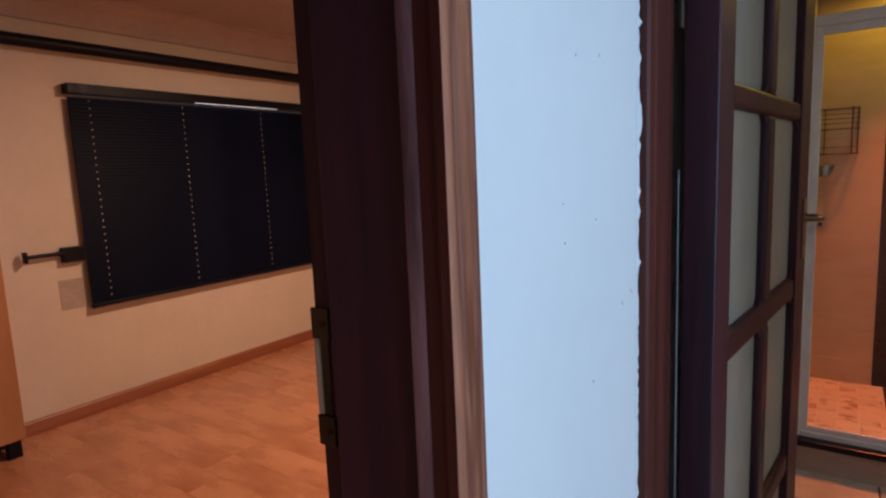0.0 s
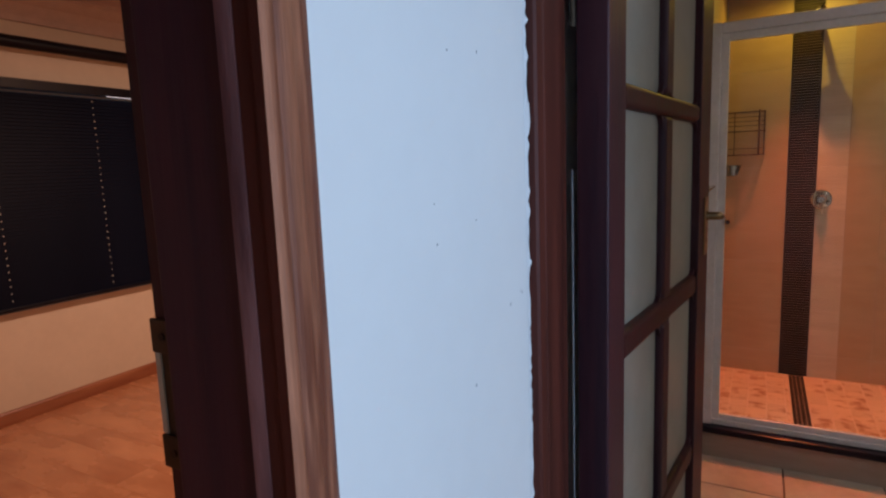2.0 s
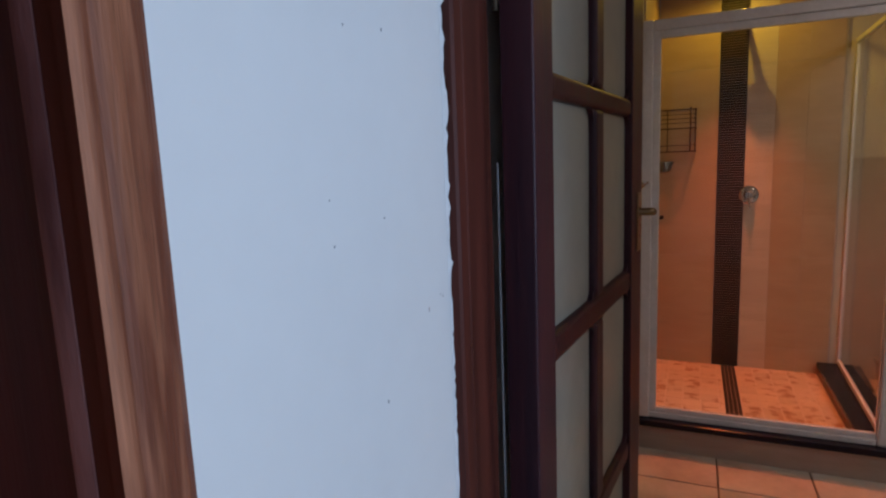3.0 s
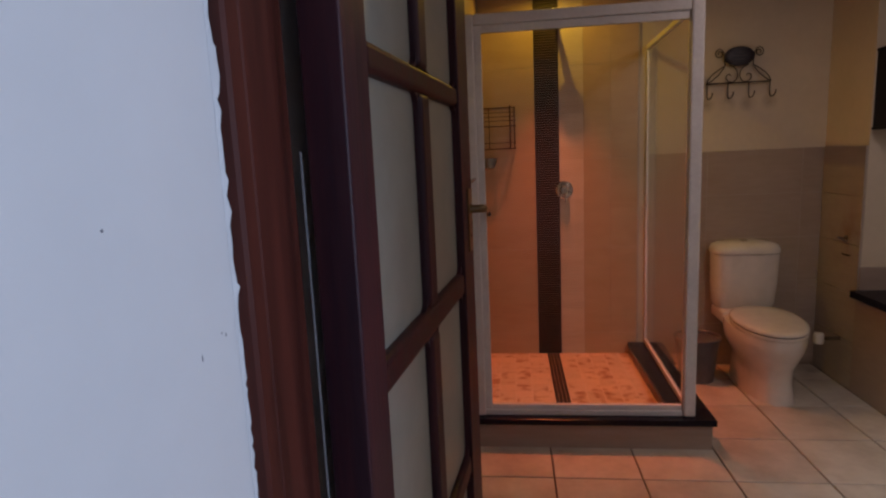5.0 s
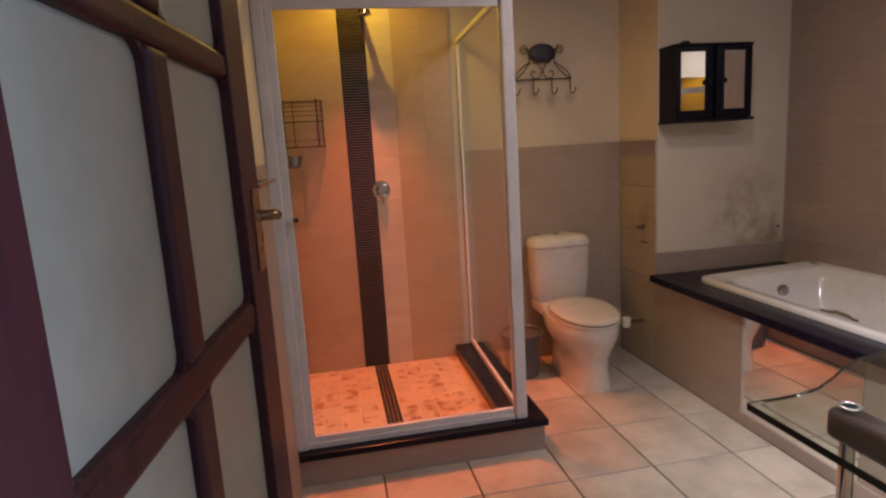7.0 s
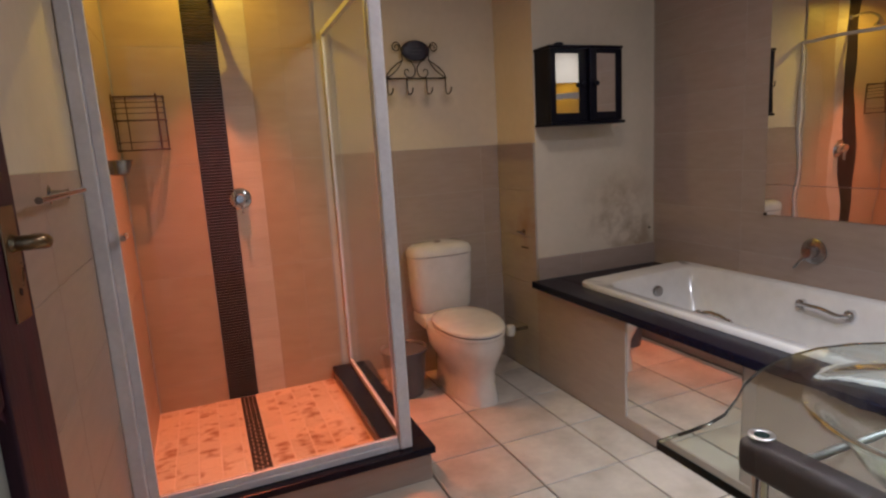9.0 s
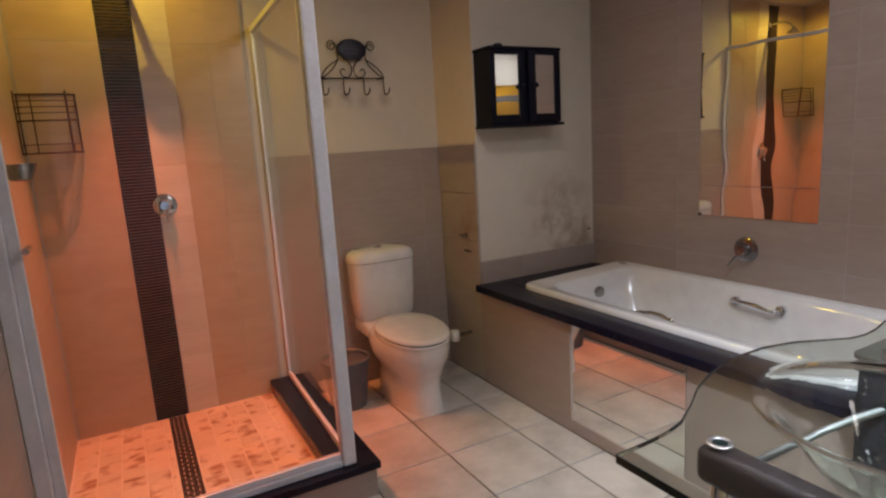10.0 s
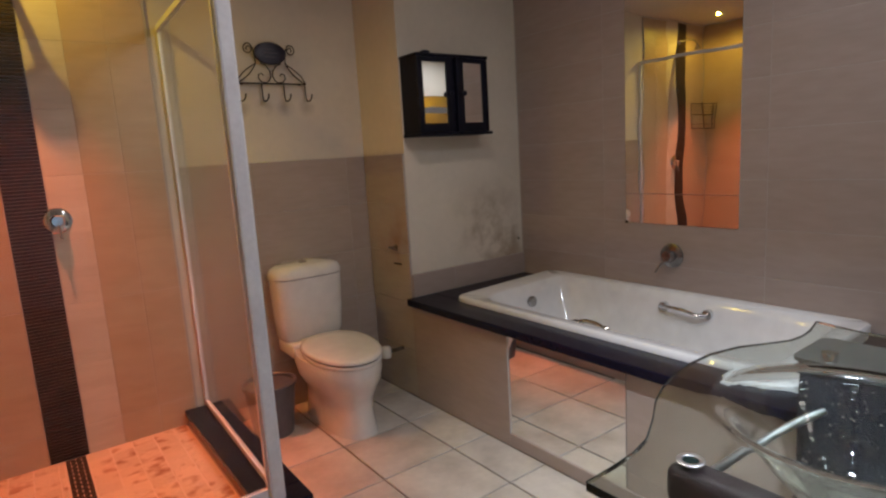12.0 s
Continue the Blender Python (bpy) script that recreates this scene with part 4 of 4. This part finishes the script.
# ---- glass vanity ----
def vanity():
    v = thing("glass_vanity", (0, 0, 0), "wavy-edged green glass vanity on a dark frame", "vanity")
    zt0, zt1 = 0.884, 0.900
    front = [(0.957, 1.745), (1.04, 1.746), (1.10, 1.750), (1.16, 1.764), (1.24, 1.803), (1.32, 1.849), (1.40, 1.882), (1.48, 1.903), (1.58, 1.918), (1.68, 1.917), (1.78, 1.892), (1.86, 1.850), (1.92, 1.820), (1.98, 1.812), (2.05, 1.818), (2.145, 1.838)]
    outline = front + [(2.12, 1.72), (2.105, 1.5), (2.105, 1.09), (0.957, 1.09)]
    bm = bmesh.new()
    cx, cy, rx, ry, n = 1.545, 1.535, 0.28, 0.28, 64
    loops = [[(x, y) for x, y in outline], [(cx + 1.05 * rx * math.cos(a), cy + 1.05 * ry * math.sin(a)) for a in (2 * math.pi * k / n for k in range(n))]]
    for z in (zt0, zt1):
        es = []
        for lp in loops:
            vs = [bm.verts.new((x, y, z)) for x, y in lp]
            es += [bm.edges.new((vs[k], vs[(k + 1) % len(vs)])) for k in range(len(vs))]
        bmesh.ops.triangle_fill(bm, use_beauty=True, use_dissolve=False, edges=es)
    for lp in loops[:1]:
        for k in range(len(lp)):
            a, b = lp[k], lp[(k + 1) % len(lp)]
            bm.faces.new([bm.verts.new((*p, z)) for p, z in ((a, zt0), (b, zt0), (b, zt1), (a, zt1))])
    # the basin is pressed into the sheet: a soft lip, a sloping side and a flat bottom
    prof = [(1.05, 0.0), (1.0, 0.0004), (0.96, 0.0022), (0.92, 0.007), (0.87, 0.016), (0.82, 0.029), (0.76, 0.048), (0.70, 0.072), (0.60, 0.114), (0.48, 0.154), (0.35, 0.182), (0.20, 0.197), (0.12, 0.200)]
    for zz in (zt0, zt1):
        loft(bm, [[(cx + rx * q * math.cos(a), cy + ry * q * math.sin(a), zz - dz) for a in (2 * math.pi * k / n for k in range(n))] for q, dz in prof], False, False)
    loft(bm, [[(cx + rx * 0.12 * math.cos(a), cy + ry * 0.12 * math.sin(a), zz - 0.200) for a in (2 * math.pi * k / n for k in range(n))] for zz in (zt0, zt1)], False, False)
    bmesh.ops.remove_doubles(bm, verts=bm.verts, dist=0.0001)
    top = part("top", bm, GREEN_GLASS, v, "clear green glass top with a pressed basin", True)
    bm = bmesh.new()
    pts = [(0.957, 1.10)] + front + [(2.12, 1.72), (2.105, 1.5)]
    for (xa, ya), (xb, yb) in zip(pts, pts[1:]):
        d = Vector((xb - xa, yb - ya, 0)).normalized()
        nx, ny = -d.y * 0.0030, d.x * 0.0030
        loft(bm, [[(x + nx, y + ny, zt0 + 0.0006), (x + nx * 0.1, y + ny * 0.1, zt0 + 0.0006), (x + nx * 0.1, y + ny * 0.1, zt1 + 0.0003), (x + nx, y + ny, zt1 + 0.0003)] for x, y in ((xa, ya), (xb, yb))])
    part("edge", bm, GLASS_EDGE, v, "dark polished glass edge")
    part("waste", lathe(bmesh.new(), [(0.03, 0.671), (0.03, 0.7015), (0.045, 0.703), (0.047, 0.706), (0.038, 0.708), (0.022, 0.702)], (cx, cy, 0), 24), CHROME, v, "chrome basin waste", True)
    part("trap", tube(bmesh.new(), [(cx, cy, 0.6708), (cx, cy, 0.55), (cx, cy - 0.06, 0.5), (cx, 1.09, 0.5)], 0.02, 12), CHROME, v, smooth=True)
    top.visible_shadow = False
    # left arm with its leg
    part("arm", boxed(1.112, 1.086, 0.808, 1.177, 1.700, 0.8836, bevel=0.020, seg=5), DARK_BAR, v, "dark rounded support bar", True)
    for y in (1.664, 1.2):
        part("cap", lathe(bmesh.new(), [(0.024, 0.9002), (0.0245, 0.9030), (0.022, 0.9042), (0.017, 0.9042), (0.0150, 0.9030), (0.0145, 0.9006)], (1.143, y, 0), 24), SATIN, v, "round satin chrome fixing cap", True)
        part("cap_centre", lathe(bmesh.new(), [(0.0143, 0.9002), (0.0143, 0.9016)], (1.143, y, 0), 20), GLASS_EDGE, v)
    part("leg", tube(bmesh.new(), [(1.143, 1.664, 0.0), (1.143, 1.664, 0.8115)], 0.016, 14), CHROME, v, "chrome leg", True)
    part("towel_rail", tube(bmesh.new(), [(1.165, 1.685, 0.838), (1.185, 1.705, 0.836), (1.21, 1.727, 0.822), (1.24, 1.750, 0.795), (1.28, 1.772, 0.755), (1.33, 1.790, 0.715), (1.40, 1.805, 0.682), (1.48, 1.812, 0.665), (1.56, 1.810, 0.664), (1.64, 1.800, 0.674), (1.72, 1.782, 0.693), (1.80, 1.755, 0.714), (1.884, 1.718, 0.735)], 0.011, 12), SATIN, v, "curved chrome towel rail", True)


vanity()
bc = thing("vanity_cabinet", (0, 0, 0), "glossy black cabinet under the glass vanity top", "cabinet")
def rounded(x0, y0, x1, y1, q, n=6):
    """Outline of a rectangle with round corners."""
    pts = []
    for ox, oy, a0 in ((x1 - q, y1 - q, 0), (x0 + q, y1 - q, 90), (x0 + q, y0 + q, 180), (x1 - q, y0 + q, 270)):
        pts += [(ox + q * math.cos(radians(a0 + 90 * k / n)), oy + q * math.sin(radians(a0 + 90 * k / n))) for k in range(n + 1)]
    return pts


part("body", prism(bmesh.new(), rounded(1.880, 1.09, 2.090, 1.790, 0.022), 0.0, 0.850), BLACK_GLOSS, bc, smooth=True)
part("lid", prism(bmesh.new(), rounded(1.872, 1.088, 2.098, 1.800, 0.03), 0.8502, 0.8605), LID_REFLECTION, bc, "lid on the black body, greyed by a painted glass reflection", True)
rnd = random.Random(21)
bm = bmesh.new()
for k in range(260):
    y, z, q = rnd.uniform(1.2, 1.765), 0.83 - 0.4 * rnd.random() ** 1.3, rnd.choice((0.0015, 0.002, 0.003, 0.0042))
    lathe(bm, [(q, 0), (q * 0.85, -q * 0.45), (q * 0.4, -q * 0.8)], (1.8798, y, z), 7, "x")
tagged(part("droplet", bm, CHROME, bc, "water droplets on the black face", True), kind="stuff")
part("spacer", lathe(bmesh.new(), [(0.02, 0.8607), (0.02, 0.8836)], (1.90, 1.715, 0), 20), CHROME, bc, smooth=True)
part("spacer", lathe(bmesh.new(), [(0.02, 0.8607), (0.02, 0.8836)], (2.05, 1.25, 0), 20), CHROME, bc, smooth=True)


# ---- bedroom ----
def blind():
    b = thing("window_blind", (BX, 2.862, 0.027), "closed dark slatted window blind", "blind")
    W = 1.09
    part("headrail", boxed(0.005, -W - 0.01, 2.14, 0.09, W + 0.01, 2.205, bevel=0.004), EBONY, b)
    bm = boxed(-0.012, -W, -0.003, 0.012, W, 0.003)
    me = bpy.data.meshes.new("slat")
    bm.transform(Matrix.Scale(K, 4) @ Matrix.Rotation(radians(79), 4, "Y"))
    bm.to_mesh(me), bm.free()
    me.materials.append(BLIND)
    z = 0.745
    while z < 2.13:
        s = new("slat", me)
        s.parent, s.location = b, Vector((0.045, 0, z)) * K
        z += 0.0235
    part("bottom_rail", boxed(0.028, -W, 0.715, 0.062, W, 0.738, bevel=0.004), EBONY, b)
    for y in (-0.96, -0.29, 0.43, 1.0):
        bm = bmesh.new()
        z = 0.78
        while z < 2.13:
            box(bm, 0.0505, y - 0.0026, z, 0.0530, y + 0.0026, z + 0.008)
            z += 0.047
        tagged(part("cord", bm, CORD, b, "pale ladder cord holes"), kind="stuff")
    # Grey strip drawn as the light line along the bottom rail.
    part("edge_light", boxed(0.020, -W, 0.7095, 0.062, W, 0.7130), EDGE_LIGHT_GREY, b, "grey strip for the light line along the blind's bottom edge")
    part("light_slit", boxed(0.080, -0.20, 2.1372, 0.0905, 0.58, 2.1398), DAYLIGHT, b, "slit of daylight under the head rail")


blind()
win = thing("window_1", (BX - 0.08, 2.91, 1.46), "bedroom window behind the blind", "window", kind="structure")
part("pane", boxed(-0.003, -1.06, -0.69, 0.003, 1.06, 0.69), SHOWER_GLASS, win)
for a in ((-0.02, -1.069, -0.699, 0.02, -1.0602, 0.699), (-0.02, 1.0602, -0.699, 0.02, 1.069, 0.699), (-0.02, -1.06, -0.699, 0.02, 1.06, -0.6902), (-0.02, -1.06, 0.6902, 0.02, 1.06, 0.699)):
    part("window_frame", boxed(*a), WHITE_METAL, win)
cr = thing("curtain_rail", (BX, 2.9, 2.458), "thick dark curtain pole above the window", "curtain rail")
part("pole", tube(bmesh.new(), [(0.09, -2.2, 0.0), (0.09, 2.2, 0.0)], 0.04, 16), EBONY, cr, smooth=True)
for y in (-2.0, 2.0):
    part("bracket", boxed(0.001, y - 0.02, -0.025, 0.06, y + 0.02, 0.025, bevel=0.004), EBONY, cr)
tb = thing("tv_bracket", (BX, 1.69, 1.122), "black wall bracket with a short arm", "wall bracket")
part("plate", boxed(0.001, -0.06, -0.05, 0.05, 0.07, 0.05, bevel=0.004), EBONY, tb)
part("arm", tube(bmesh.new(), [(0.04, -0.05, 0.015), (0.05, -0.27, 0.015)], 0.013, 10), EBONY, tb, smooth=True)
part("end_plate", boxed(0.03, -0.285, -0.02, 0.07, -0.265, 0.05, bevel=0.003), EBONY, tb)
pt = thing("paint_patch", (BX, 1.675, 0.855), "greyish unpainted patch on the wall", "wall patch", kind="structure")
part("patch", boxed(0.0005, -0.075, -0.1, 0.003, 0.075, 0.1, bevel=0.001), PATCH, pt)
wd = thing("wardrobe", (-3.98, 0.65, 0), "orange-brown veneer cupboard on dark feet", "cupboard")
part("body", boxed(-0.22, -0.6, 0.10, 0.06, 0.555, 2.1, bevel=0.004), CUPBOARD, wd)
part("door", boxed(0.0602, -0.6, 0.11, 0.078, 0.555, 2.09, bevel=0.003), CUPBOARD, wd)
for x in (-0.18, 0.03):
    for y in (-0.55, 0.50):
        part("foot", boxed(x - 0.03, y - 0.035, 0.0, x + 0.03, y + 0.035, 0.0998, bevel=0.006), EBONY, wd)

# ---- pieces of floors and walls ----
T, TX, TY = 0.41, 1.432, 3.335
xs, ys = steps(-0.26, 2.0695, T, TX), steps(1.085, 4.437, T, TY)
tiles_on(floor_bath, "tile", FLOOR_TILE, "z", -0.004, xs, ys, 0.012, 0.0085, 0.002, skip=lambda a, b: a < 0.95 and b > 3.4)
zt = [0.0, 0.3, 0.6, 0.9, 1.195, 1.489]
tiles_on(bathpanel, "tile", WALL_TILE, "y", 4.440, steps(0.965, 2.0715, 0.6, 1.345), zt, 0.008, 0.003)
for z0, z1 in zip(zt, zt[1:]):
    part("tile", boxed(2.0712, 3.981, z0 + 0.0012, 2.0790, 4.4325, z1 - 0.0015, bevel=0.0015, seg=1), RETURN_TILE, retn)
tiles_on(retn, "tile", WALL_TILE, "y", 3.970, steps(2.075, 3.0, 0.6, 2.4), [0.638, 0.775], 0.009, 0.003)
tiles_on(wall_bath, "tile", WALL_TILE, "x", 3.008, steps(1.09, 3.968, 0.91, 2.377), [0.634] + steps(0.81, TOP - 0.02, 0.229), 0.012, 0.0020)
tiles_on(wall_toilet, "tile", SHOWER_TILE, "y", 4.443, [-0.165, 0.20], steps(0.085, TOP - 0.01, 0.62, 0.24), 0.008, 0.0016)
tiles_on(wall_toilet, "tile", SHOWER_TILE, "y", 4.443, [0.53, 0.71, 0.89], steps(0.085, TOP - 0.01, 0.62, 0.24), 0.008, 0.0016)
tiles_on(wall_toilet, "tile", PALE_TILE, "y", 4.443, [0.37, 0.53], steps(0.085, TOP - 0.01, 0.31, 0.24), 0.008, 0.0016)
tiles_on(wall_left, "tile", SHOWER_TILE, "x", -0.177, [3.31, 3.87, 4.437], steps(0.085, TOP - 0.01, 0.62, 0.24), 0.008, 0.0016)
tiles_on(wall_left, "tile", WALL_TILE, "x", -0.177, [2.15, 2.65, 3.19], zt, 0.008, 0.0012)
rnd = random.Random(3)
y = -1.58
while y < 5.1:
    tiles_on(floor_bed, "plank", LAMINATE, "z", -0.006, steps(BX + 0.005, -0.275, 1.25, BX - rnd.choice((0.2, 0.45, 0.7, 0.95, 1.1))), [y, y + 0.19], 0.012, 0.0004, 0.0002)
    y += 0.19
